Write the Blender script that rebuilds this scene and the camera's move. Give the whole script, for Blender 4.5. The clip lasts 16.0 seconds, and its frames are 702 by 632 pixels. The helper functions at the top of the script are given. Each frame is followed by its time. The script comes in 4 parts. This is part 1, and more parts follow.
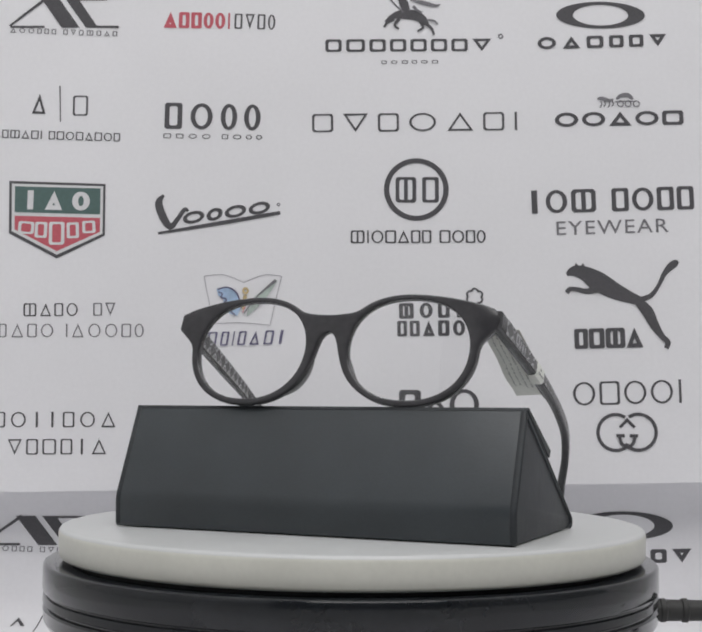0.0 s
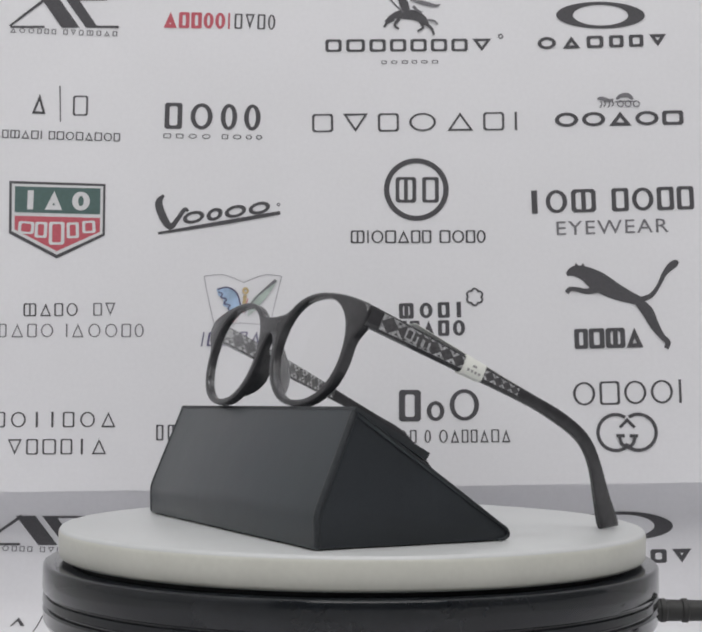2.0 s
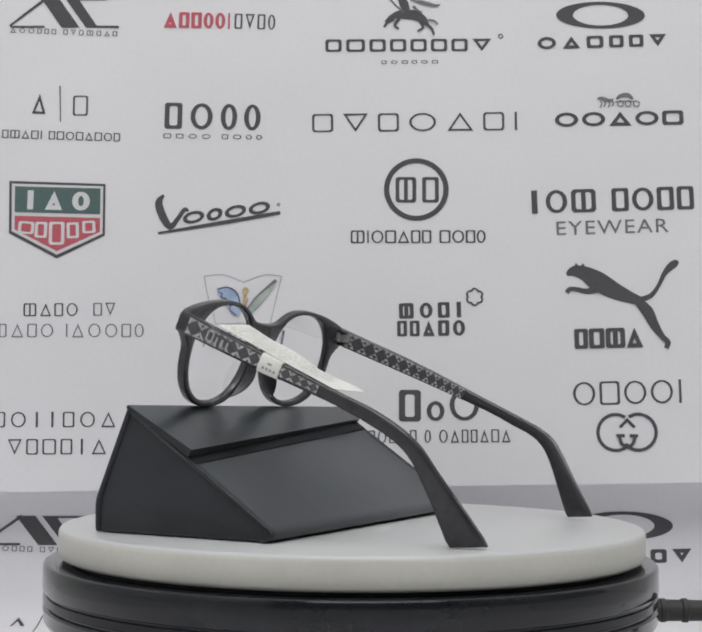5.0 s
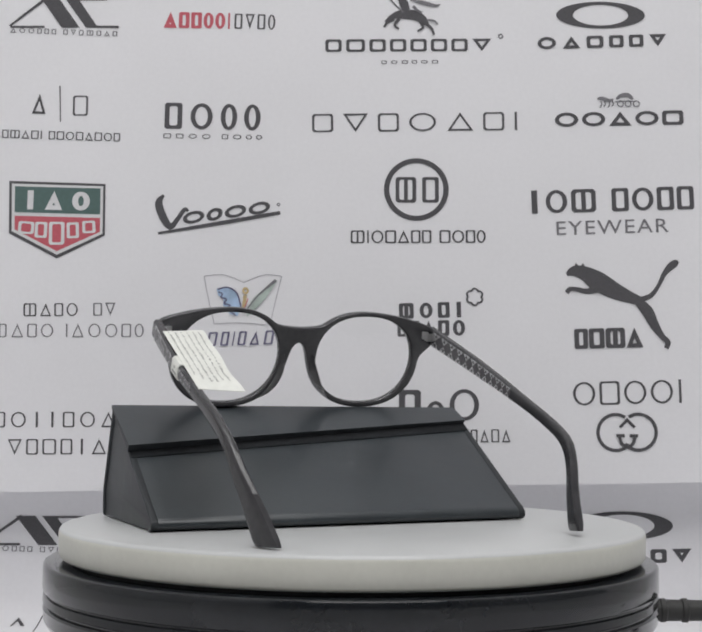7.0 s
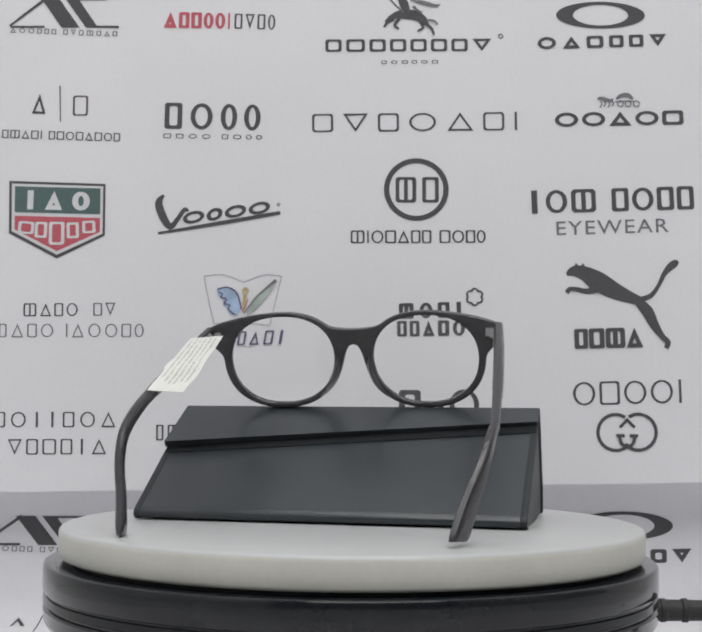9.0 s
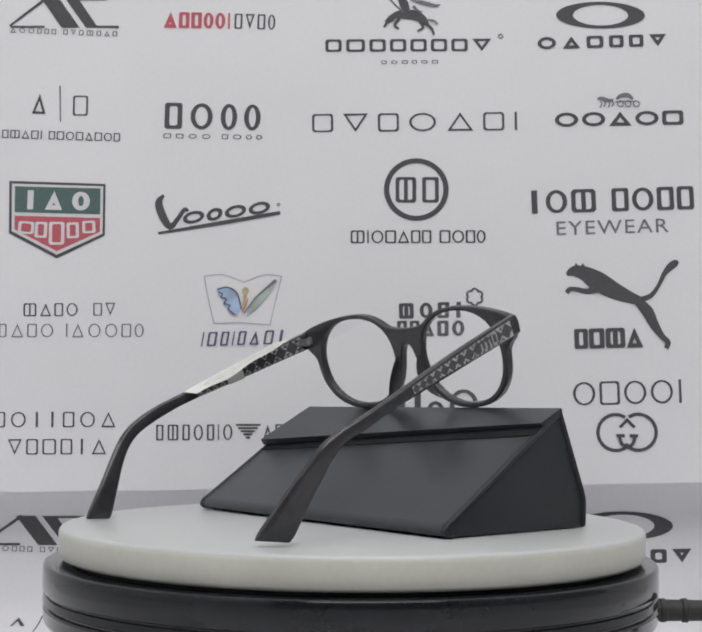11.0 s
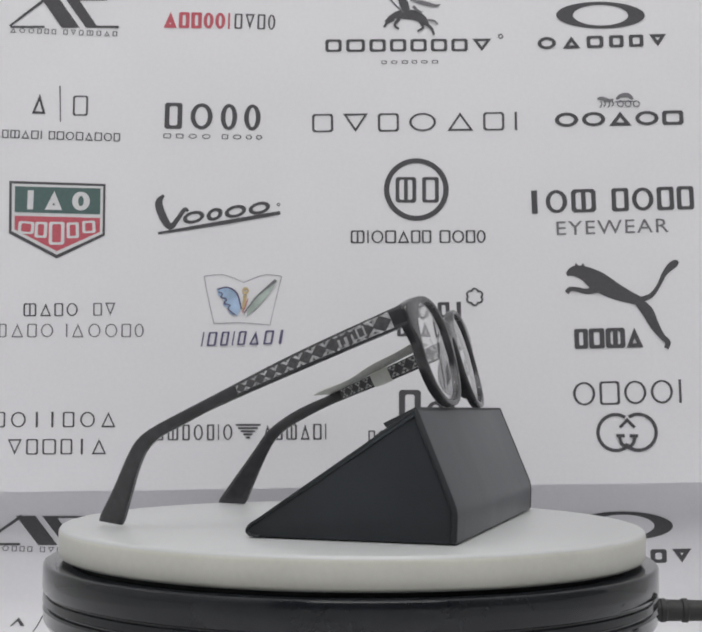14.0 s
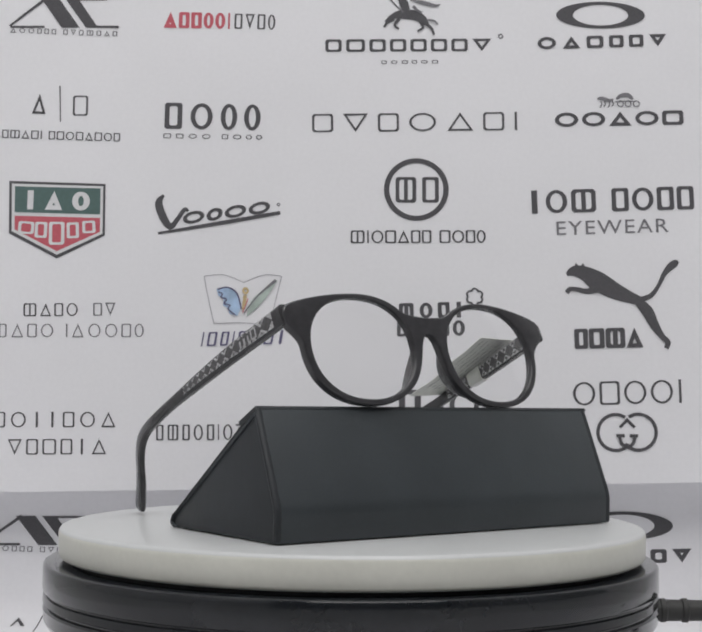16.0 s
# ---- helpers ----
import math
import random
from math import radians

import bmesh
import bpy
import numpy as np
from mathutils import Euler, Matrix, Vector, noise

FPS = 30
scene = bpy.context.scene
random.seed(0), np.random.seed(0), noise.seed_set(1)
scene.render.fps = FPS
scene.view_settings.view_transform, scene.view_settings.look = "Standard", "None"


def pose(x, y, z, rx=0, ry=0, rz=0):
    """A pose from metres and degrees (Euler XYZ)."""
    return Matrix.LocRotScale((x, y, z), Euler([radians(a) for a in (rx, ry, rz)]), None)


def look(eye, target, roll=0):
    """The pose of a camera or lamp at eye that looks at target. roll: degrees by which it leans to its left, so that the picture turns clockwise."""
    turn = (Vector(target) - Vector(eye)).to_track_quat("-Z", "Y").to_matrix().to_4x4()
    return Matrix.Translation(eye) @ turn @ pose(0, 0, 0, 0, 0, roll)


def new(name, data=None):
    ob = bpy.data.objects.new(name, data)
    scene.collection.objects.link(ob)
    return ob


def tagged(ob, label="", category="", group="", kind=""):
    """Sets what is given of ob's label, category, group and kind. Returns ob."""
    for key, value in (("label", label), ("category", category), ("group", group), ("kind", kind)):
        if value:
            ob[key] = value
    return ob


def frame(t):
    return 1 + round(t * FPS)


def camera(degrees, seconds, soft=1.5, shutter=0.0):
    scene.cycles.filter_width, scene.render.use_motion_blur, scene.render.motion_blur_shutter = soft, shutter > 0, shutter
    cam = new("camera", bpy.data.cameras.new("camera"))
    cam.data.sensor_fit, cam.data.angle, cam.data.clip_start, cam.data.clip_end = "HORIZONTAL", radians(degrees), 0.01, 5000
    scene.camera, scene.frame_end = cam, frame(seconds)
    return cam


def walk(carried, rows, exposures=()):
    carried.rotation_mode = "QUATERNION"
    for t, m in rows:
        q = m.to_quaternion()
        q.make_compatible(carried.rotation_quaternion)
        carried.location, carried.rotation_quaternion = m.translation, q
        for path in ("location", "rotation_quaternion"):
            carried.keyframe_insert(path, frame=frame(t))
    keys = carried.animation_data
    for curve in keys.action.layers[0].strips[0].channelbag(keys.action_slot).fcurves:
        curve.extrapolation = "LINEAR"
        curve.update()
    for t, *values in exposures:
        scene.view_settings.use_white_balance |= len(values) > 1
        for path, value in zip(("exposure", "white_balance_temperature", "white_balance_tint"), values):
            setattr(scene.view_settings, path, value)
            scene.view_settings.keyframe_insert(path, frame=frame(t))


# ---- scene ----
# ---- camera: a phone on a stand, still ----
cam = camera(31.486, 16.0, soft=2.2)
EYE = (0.0, -0.5424, 0.0494)
AIM = (-0.00066, -0.5424 + math.cos(radians(4.187)), 0.0494 + math.sin(radians(4.187)))
walk(cam, [(0.0, look(EYE, AIM, 0.408)), (16.0, look(EYE, AIM, 0.408))])

# ---- light: two wide unseen lamps, one in front of the table and one over it ----
world = bpy.data.worlds.new("world")
scene.world = world
world.use_nodes = True
world.node_tree.nodes["Background"].inputs[0].default_value = (0.8, 0.85, 0.95, 1)
world.node_tree.nodes["Background"].inputs[1].default_value = 0.05


def area_lamp(name, eye, target, w, h, watts, colour):
    data = bpy.data.lights.new(name, "AREA")
    data.shape, data.size, data.size_y = "RECTANGLE", w, h
    data.energy, data.color = watts, colour
    ob = new(name, data)
    ob.matrix_world = look(eye, target)
    return ob


area_lamp("unseen_lamp", (0.25, -1.3, 2.1), (0.0, 0.1, 0.05), 1.7, 1.2, 31.7, (1.0, 0.985, 0.985))
# fill added to brighten upward faces; no such lamp is known
area_lamp("unseen_lamp", (0.0, -0.15, 2.3), (0.0, -0.15, 0.0), 1.6, 0.5, 10.7, (0.98, 0.99, 1.0))
scene.view_settings.exposure = 0.0

# turntable: seconds to degrees
SPIN_START, SPIN_RATE = -23.98, -18.796


# ---- materials ----
def material(name, colour, rough=0.5, metal=0.0, grain=0.0, grain_scale=400.0, bump=0.0, bump_scale=900.0, spec=0.5,
             wear=0.0, wear_scale=30.0, coat=0.0, ripple=0.0, ripple_scale=45.0):
    """Principled surface with fine grain, broad wear and relief."""
    m = bpy.data.materials.new(name)
    m.use_nodes = True
    nt = m.node_tree
    b = nt.nodes["Principled BSDF"]
    b.inputs["Base Color"].default_value = (*colour, 1)
    b.inputs["Roughness"].default_value = rough
    b.inputs["Metallic"].default_value = metal
    b.inputs["Specular IOR Level"].default_value = spec
    b.inputs["Coat Weight"].default_value = coat
    tc = nt.nodes.new("ShaderNodeTexCoord")

    def noise_node(scale, detail):
        n = nt.nodes.new("ShaderNodeTexNoise")
        n.inputs["Scale"].default_value, n.inputs["Detail"].default_value = scale, detail
        nt.links.new(tc.outputs["Object"], n.inputs["Vector"])
        return n

    if grain or wear:
        fine, broad = noise_node(grain_scale, 3), noise_node(wear_scale, 4)
        last = None
        for n, amount in ((fine, grain), (broad, wear)):
            ramp = nt.nodes.new("ShaderNodeMapRange")
            ramp.inputs["From Min"].default_value, ramp.inputs["From Max"].default_value = 0.3, 0.7
            ramp.inputs["To Min"].default_value, ramp.inputs["To Max"].default_value = 1 - amount, 1 + amount
            nt.links.new(n.outputs["Fac"], ramp.inputs["Value"])
            if last is None:
                last = ramp.outputs[0]
            else:
                mul = nt.nodes.new("ShaderNodeMath")
                mul.operation = "MULTIPLY"
                nt.links.new(last, mul.inputs[0])
                nt.links.new(ramp.outputs[0], mul.inputs[1])
                last = mul.outputs[0]
        mix = nt.nodes.new("ShaderNodeVectorMath")
        mix.operation = "SCALE"
        mix.inputs[0].default_value = colour
        nt.links.new(last, mix.inputs["Scale"])
        nt.links.new(mix.outputs[0], b.inputs["Base Color"])
        rr = nt.nodes.new("ShaderNodeMapRange")
        rr.inputs["To Min"].default_value, rr.inputs["To Max"].default_value = max(rough - 0.06, 0.02), min(rough + 0.06, 1)
        nt.links.new(broad.outputs["Fac"], rr.inputs["Value"])
        nt.links.new(rr.outputs[0], b.inputs["Roughness"])
    if bump:
        n = noise_node(bump_scale, 2)
        bp = nt.nodes.new("ShaderNodeBump")
        bp.inputs["Strength"].default_value, bp.inputs["Distance"].default_value = bump, 0.0006
        nt.links.new(n.outputs["Fac"], bp.inputs["Height"])
        if ripple:
            soft_n = noise_node(ripple_scale, 3)
            bp2 = nt.nodes.new("ShaderNodeBump")
            bp2.inputs["Strength"].default_value, bp2.inputs["Distance"].default_value = ripple, 0.004
            nt.links.new(soft_n.outputs["Fac"], bp2.inputs["Height"])
            nt.links.new(bp2.outputs[0], bp.inputs["Normal"])
        nt.links.new(bp.outputs[0], b.inputs["Normal"])
    return m


PAPER = material("matt_white_paper", (0.81, 0.808, 0.83), 0.75, grain=0.012, wear=0.02, wear_scale=9, bump=0.05, bump_scale=60, spec=0.3, ripple=0.06, ripple_scale=7)
INK = material("dark_grey_ink", (0.092, 0.09, 0.097), 0.6, grain=0.1, grain_scale=900, spec=0.3)
INK_SOFT = material("soft_grey_ink", (0.2, 0.195, 0.21), 0.6, grain=0.12, grain_scale=900, spec=0.3)
INK_RED = material("red_ink", (0.55, 0.125, 0.155), 0.6, grain=0.06, spec=0.3)
INK_GREEN = material("green_ink", (0.1, 0.16, 0.15), 0.6, grain=0.06, spec=0.3)
INK_WHITE = material("white_ink", (0.7, 0.7, 0.71), 0.6, grain=0.03, spec=0.3)
INK_BLUE = material("blue_ink", (0.42, 0.56, 0.75), 0.6, grain=0.18, grain_scale=160, wear=0.12, wear_scale=90, spec=0.3)
INK_NAVY = material("indigo_ink", (0.13, 0.12, 0.21), 0.6, grain=0.06, spec=0.3)
INK_LEAF = material("leaf_green_ink", (0.43, 0.5, 0.46), 0.6, grain=0.18, grain_scale=160, wear=0.12, wear_scale=90, spec=0.3)
INK_OCHRE = material("ochre_ink", (0.58, 0.46, 0.26), 0.6, grain=0.1, spec=0.3)
INK_PALE = material("pale_grey_ink", (0.4, 0.39, 0.42), 0.6, grain=0.15, grain_scale=500, spec=0.3)
WALL_PAINT = material("off_white_wall_paint", (0.72, 0.72, 0.72), 0.8, grain=0.02, wear=0.03, wear_scale=2)
WALL_DARK = material("slate_grey_wall_paint", (0.09, 0.09, 0.095), 0.8, grain=0.05, wear=0.08, wear_scale=2)
WALL_MID = material("grey_wall_paint", (0.3, 0.3, 0.3), 0.8, grain=0.03, wear=0.05, wear_scale=2)
COUNTER = material("pale_counter_laminate", (0.6, 0.6, 0.6), 0.5, grain=0.03, wear=0.03)
PLATTER = material("white_turntable_plastic", (0.51, 0.52, 0.52), 0.34, grain=0.012, wear=0.025, wear_scale=14)
PLATTER_SIDE = material("ivory_turntable_rim", (0.56, 0.56, 0.505), 0.42, grain=0.02, wear=0.05, wear_scale=25)
BLACK_GLOSS = material("glossy_black_plastic", (0.0098, 0.0115, 0.0138), 0.1, grain=0.06, wear=0.12, wear_scale=40, spec=0.4)
BLACK_DULL = material("dull_black_plastic", (0.025, 0.025, 0.024), 0.6, grain=0.15, wear=0.2)
LEATHER = material("black_leatherette", (0.028, 0.0345, 0.0395), 0.35, grain=0.06, grain_scale=1100, wear=0.16, wear_scale=25, bump=0.05, bump_scale=1100, ripple=0.07, ripple_scale=30, spec=0.6)
LEATHER_EDGE = material("black_leatherette_edge", (0.0215, 0.025, 0.0285), 0.5, grain=0.12, wear=0.15, bump=0.1, bump_scale=1400, spec=0.4)
LEATHER_END = material("smooth_black_end_leatherette", (0.021, 0.025, 0.0295), 0.45, grain=0.06, grain_scale=1100, wear=0.16, wear_scale=30, bump=0.06, bump_scale=1100, ripple=0.14, ripple_scale=40, spec=0.42)
# shade of the gap under the case flap, put into a near-black colour
FLAP_SHADE = material("flap_gap_shade", (0.013, 0.0145, 0.0165), 0.75, grain=0.2, wear=0.15, bump=0.2, bump_scale=2200, spec=0.2)
ACETATE = material("dark_grey_acetate", (0.036, 0.0355, 0.039), 0.22, grain=0.12, grain_scale=300, wear=0.15, wear_scale=60)
INLAY_PALE = material("pale_woven_inlay", (0.52, 0.52, 0.53), 0.42, metal=0.35, grain=0.4, grain_scale=900, wear=0.25, wear_scale=160)
INLAY_SILVER = material("dull_silver_inlay", (0.45, 0.45, 0.46), 0.42, metal=0.3, grain=0.5, grain_scale=900, wear=0.3, wear_scale=160)
INLAY_DARK = material("dark_inlay_lozenge", (0.075, 0.073, 0.077), 0.3, grain=0.3, grain_scale=700)
SILVER = material("brushed_silver_metal", (0.6, 0.6, 0.6), 0.35, metal=1.0, grain=0.1, grain_scale=800)
MARK_SILVER = material("pale_silver_lacquer", (0.45, 0.45, 0.46), 0.35, metal=0.3, grain=0.2, grain_scale=900)
TAG_PAPER = material("glossy_white_tag_paper", (0.76, 0.77, 0.72), 0.4, grain=0.03, wear=0.04, wear_scale=80)
TAG_INK = material("faded_tag_ink", (0.34, 0.34, 0.33), 0.6, grain=0.2, grain_scale=1200)

LENS = bpy.data.materials.new("clear_demo_lens")
LENS.use_nodes = True
_b = LENS.node_tree.nodes["Principled BSDF"]
_b.inputs["Base Color"].default_value = (0.998, 0.998, 1.0, 1)
_b.inputs["Transmission Weight"].default_value = 1.0
_b.inputs["Roughness"].default_value = 0.0
_b.inputs["IOR"].default_value = 1.33


# ---- helpers of the scene ----
def part(name, bm, mat, parent=None, label="", smooth=False):
    """Links a bmesh as one mesh object under a thing."""
    if smooth:
        for f in bm.faces:
            f.smooth = True
    me = bpy.data.meshes.new(name)
    bm.to_mesh(me)
    bm.free()
    for m in (mat if isinstance(mat, (list, tuple)) else [mat]):
        me.materials.append(m)
    ob = new(name, me)
    if parent is not None:
        ob.parent = parent
    return tagged(ob, label)


def empty(name, label, category, m=None):
    ob = new(name)
    ob.empty_display_size = 0.02
    if m is not None:
        ob.matrix_world = m
    return tagged(ob, label, category)


def box(bm, lo, hi):
    r = bmesh.ops.create_cube(bm, size=1.0)
    for v in r["verts"]:
        v.co = Vector([a + (c + 0.5) * (b - a) for a, b, c in zip(lo, hi, v.co)])
    return r["verts"]


def lathe(profile, steps=128):
    """Turned body round z from (radius, height) pairs; closed on the axis where the radius is 0."""
    bm = bmesh.new()
    rings = []
    for r, z in profile:
        if r < 1e-7:
            rings.append([bm.verts.new((0, 0, z))])
        else:
            rings.append([bm.verts.new((r * math.cos(2 * math.pi * k / steps), r * math.sin(2 * math.pi * k / steps), z)) for k in range(steps)])
    for a, b in zip(rings, rings[1:]):
        for k in range(steps):
            j = (k + 1) % steps
            ids = [a[k % len(a)], a[j % len(a)], b[j % len(b)], b[k % len(b)]]
            face = []
            for v in ids:
                if v not in face:
                    face.append(v)
            if len(face) > 2:
                bm.faces.new(face)
    bmesh.ops.recalc_face_normals(bm, faces=bm.faces)
    return bm


def sharp(ob, degrees=35):
    """Smooth shading with creases kept."""
    me = ob.data
    for p in me.polygons:
        p.use_smooth = True
    bm = bmesh.new()
    bm.from_mesh(me)
    for e in bm.edges:
        e.smooth = len(e.link_faces) != 2 or e.calc_face_angle(0) < radians(degrees)
    bm.to_mesh(me)
    bm.free()
    return ob


# ---- the room: counter, walls, ceiling ----
COUNTER_Z = -0.0905


def slab(name, lo, hi, mat, label):
    bm = bmesh.new()
    box(bm, lo, hi)
    return tagged(part(name, bm, mat, None, label), kind="structure")


slab("floor", (-1.1, -2.2, COUNTER_Z - 0.05), (1.6, 0.4, COUNTER_Z), COUNTER, "pale laminate surface under the paper sheets")
slab("wall_north", (-1.1, 0.2300, COUNTER_Z), (1.6, 0.5, 2.4), WALL_PAINT, "plain off-white wall out of view, set near to brighten the left behind the paper backdrop")
# south and side walls are unseen; their tone and place shape the reflections
slab("wall_south", (-1.1, -2.3, COUNTER_Z - 0.05), (1.6, -2.2, 2.4), WALL_DARK, "plain dark slate wall out of view, toned to keep reflections dark")
slab("wall_west", (-1.2, -2.3, COUNTER_Z - 0.05), (-1.1, 0.5, 2.4), WALL_PAINT, "plain off-white wall out of view, set near to brighten the left")
slab("wall_east", (1.6, -2.3, COUNTER_Z - 0.05), (1.7, 0.5, 2.4), WALL_MID, "plain grey wall out of view, toned to dim the right")
slab("ceiling", (-1.2, -2.3, 2.4), (1.7, 0.5, 2.5), WALL_PAINT, "plain white ceiling")


# ---- the two printed sheets of the backdrop ----
UPPER_Y = 0.2000


def upper_point(x, z, lift=0.0):
    """A place on the upper sheet, which hangs straight."""
    return Vector((x, UPPER_Y - lift, z))


LOWER_Y = 0.2290
COVE = 0.022


def lower_point(x, z, lift=0.0):
    """A place on the lower sheet, whose foot sweeps out over the counter."""
    y = LOWER_Y
    low = COUNTER_Z + 0.0012
    t = low + COVE - z
    if t > 0:
        a = min(t / COVE, math.pi / 2)
        y = LOWER_Y - COVE * (1 - math.cos(a))
        z = low + COVE - COVE * math.sin(a)
        if t / COVE > math.pi / 2:
            y -= t - COVE * math.pi / 2
        return Vector((x, y - lift * math.cos(a), z + lift * math.sin(a)))
    return Vector((x, y - lift, z))


def sheet(name, place, x0, x1, bottom, top, nx, nz, thick, label):
    """A sheet of that thickness swept over place(x, z)."""
    bm = bmesh.new()
    grid = []
    for side in (0.0, -thick):
        grid.append([[bm.verts.new(place(x0 + (x1 - x0) * i / nx, bottom + (top(x0 + (x1 - x0) * i / nx) - bottom) * j / nz, side))
                      for j in range(nz + 1)] for i in range(nx + 1)])
    for s, g in enumerate(grid):
        for i in range(nx):
            for j in range(nz):
                q = [g[i][j], g[i + 1][j], g[i + 1][j + 1], g[i][j + 1]]
                bm.faces.new(q if s == 0 else q[::-1])
    a, b = grid
    for i in range(nx):
        bm.faces.new((a[i][nz], a[i + 1][nz], b[i + 1][nz], b[i][nz]))
        bm.faces.new((a[i][0], b[i][0], b[i + 1][0], a[i + 1][0]))
    for j in range(nz):
        bm.faces.new((a[0][j], a[0][j + 1], b[0][j + 1], b[0][j]))
        bm.faces.new((a[nx][j], b[nx][j], b[nx][j + 1], a[nx][j + 1]))
    bmesh.ops.recalc_face_normals(bm, faces=bm.faces)
    ob = part(name, bm, PAPER, None, label, smooth=True)
    return tagged(sharp(ob, 40), category="backdrop", kind="structure")


sheet_upper = sheet("backdrop", upper_point, -0.42, 0.42, 0.46, lambda x: 0.0021 + 0.0210 * x, 12, 12, 0.0296,
                    "white backdrop board printed with rows of dark marks")
sheet_lower = sheet("backdrop", lower_point, -0.40, 0.40, -0.66, lambda x: 0.012, 24, 240, 0.0006,
                    "white printed paper sheet curving from upright onto the counter")


class Mark:
    """One printed mark: plain flat shapes of ink on a sheet, sizes in millimetres."""

    def __init__(self, name, under, label):
        self.name, self.under, self.label = name, under, label
        self.place = upper_point if under is sheet_upper else lower_point
        self.verts, self.faces, self.inks, self.mats = [], [], [], []
        self.laid = 0.0

    def poly(self, pts, ink, lift=0):
        base = len(self.verts)
        self.verts += [self.place(x / 1000, z / 1000, 0.00025 + 0.00012 * lift + self.laid) for x, z in pts]
        self.faces.append(list(range(base, base + len(pts)))[::-1])
        if ink not in self.mats:
            self.mats.append(ink)
        self.inks.append(self.mats.index(ink))

    def bars(self, a, b, h, pattern, wide, stem, ink, slant=0.0, lift=0):
        """Plain shapes in a row from a to b, one for each sign of the pattern: h a hollow box, r and q wide and slim rings, u and d
        wedges standing and hanging, n a broad box, w a broader one with a post in it, p and i single posts; stem is how thick their walls are."""
        a, b = Vector(a), Vector(b)
        share = {"r": 1.14, "q": 0.85, "u": 1.1, "d": 1.06, "h": 0.9, "n": 1.04, "w": 1.3, "p": 0.84, "i": 0.42, " ": 0.55}
        total = sum(share[c] for c in pattern)
        step = (b - a) / total
        along = step.normalized()
        up = Vector((-along.y, along.x))
        hh = h / 2
        at = 0.0

        def put(pts):
            self.poly([tuple(mid + along * (p + slant * q) + up * q) for p, q in pts], ink, lift)

        def band(outer, inner):
            for k in range(len(outer)):
                j = (k + 1) % len(outer)
                put((outer[k], outer[j], inner[j], inner[k]))

        for c in pattern:
            size = share[c]
            mid = a + step * (at + size / 2)
            at += size
            if c == " ":
                continue
            w = min(wide * size, 0.94 * step.length * size) / 2
            s = min(stem, 0.7 * w)
            cap = s * 0.72
            if c in "rq":
                turn = [2 * math.pi * k / 22 for k in range(22)]
                band([(w * math.cos(t), hh * math.sin(t)) for t in turn], [((w - s) * math.cos(t), (hh - cap) * math.sin(t)) for t in turn])
            elif c in "ud":
                e = 1 if c == "u" else -1
                tri = [Vector((-w * e, -hh * e)), Vector((w * e, -hh * e)), Vector((0, hh * e))]
                sides = [(tri[2] - tri[1]).length, (tri[0] - tri[2]).length, (tri[1] - tri[0]).length]
                heart = (tri[0] * sides[0] + tri[1] * sides[1] + tri[2] * sides[2]) / sum(sides)
                keep = max(0.15, 1 - 0.85 * s * sum(sides) / (4 * w * hh))
                band(tri, [heart + (q - heart) * keep for q in tri])
            elif c in "hnw":
                bend = min(0.2 * w, 0.14 * h)
                ring = []
                for gw, gh, g in ((w, hh, bend), (w - s, hh - cap, bend * 0.7)):
                    ring.append([(-gw + g, -gh), (gw - g, -gh), (gw, -gh + g), (gw, gh - g), (gw - g, gh), (-gw + g, gh), (-gw, gh - g), (-gw, -gh + g)])
                band(*ring)
            if c in "wpi":
                half, tall = (0.65 * s, hh) if c == "p" else (s / 2, hh - cap if c == "w" else hh)
                put(((-half, -tall), (half, -tall), (half, tall), (-half, tall)))

    def words(self, text, a, b, h, ink, lift=0):
        """Lettering from a to b, its capitals h high."""
        cu = bpy.data.curves.new("lettering", "FONT")
        cu.body, cu.space_character = text, 1.12
        tmp = new("lettering", cu)
        me = bpy.data.meshes.new_from_object(tmp.evaluated_get(bpy.context.evaluated_depsgraph_get()))
        bpy.data.objects.remove(tmp)
        xs, ys = [v.co.x for v in me.vertices], [v.co.y for v in me.vertices]
        a, b = Vector(a), Vector(b)
        along = (b - a).normalized()
        up = Vector((-along.y, along.x))
        kx, ky = (b - a).length / (max(xs) - min(xs)), h / (max(ys) - min(ys))
        for p in me.polygons:
            self.poly([tuple(a + along * (me.vertices[k].co.x - min(xs)) * kx + up * ((me.vertices[k].co.y - min(ys)) * ky - h / 2)) for k in p.vertices], ink, lift)

    def arc(self, c, r, t0, t1, wide, ink):
        """Part of a round stroke, from t0 to t1 degrees."""
        self.stroke([(c[0] + r * math.cos(radians(t0 + (t1 - t0) * k / 12)), c[1] + r * math.sin(radians(t0 + (t1 - t0) * k / 12)), wide) for k in range(13)], ink)

    def ring(self, c, rx, ry, ix, iy, ink):
        n = 48
        self.laid += 0.00004
        for k in range(n):
            s, t = 2 * math.pi * k / n, 2 * math.pi * (k + 1) / n
            self.poly([(c[0] + r * math.cos(u), c[1] + q * math.sin(u)) for r, q, u in ((rx, ry, s), (rx, ry, t), (ix, iy, t), (ix, iy, s))][::1], ink)

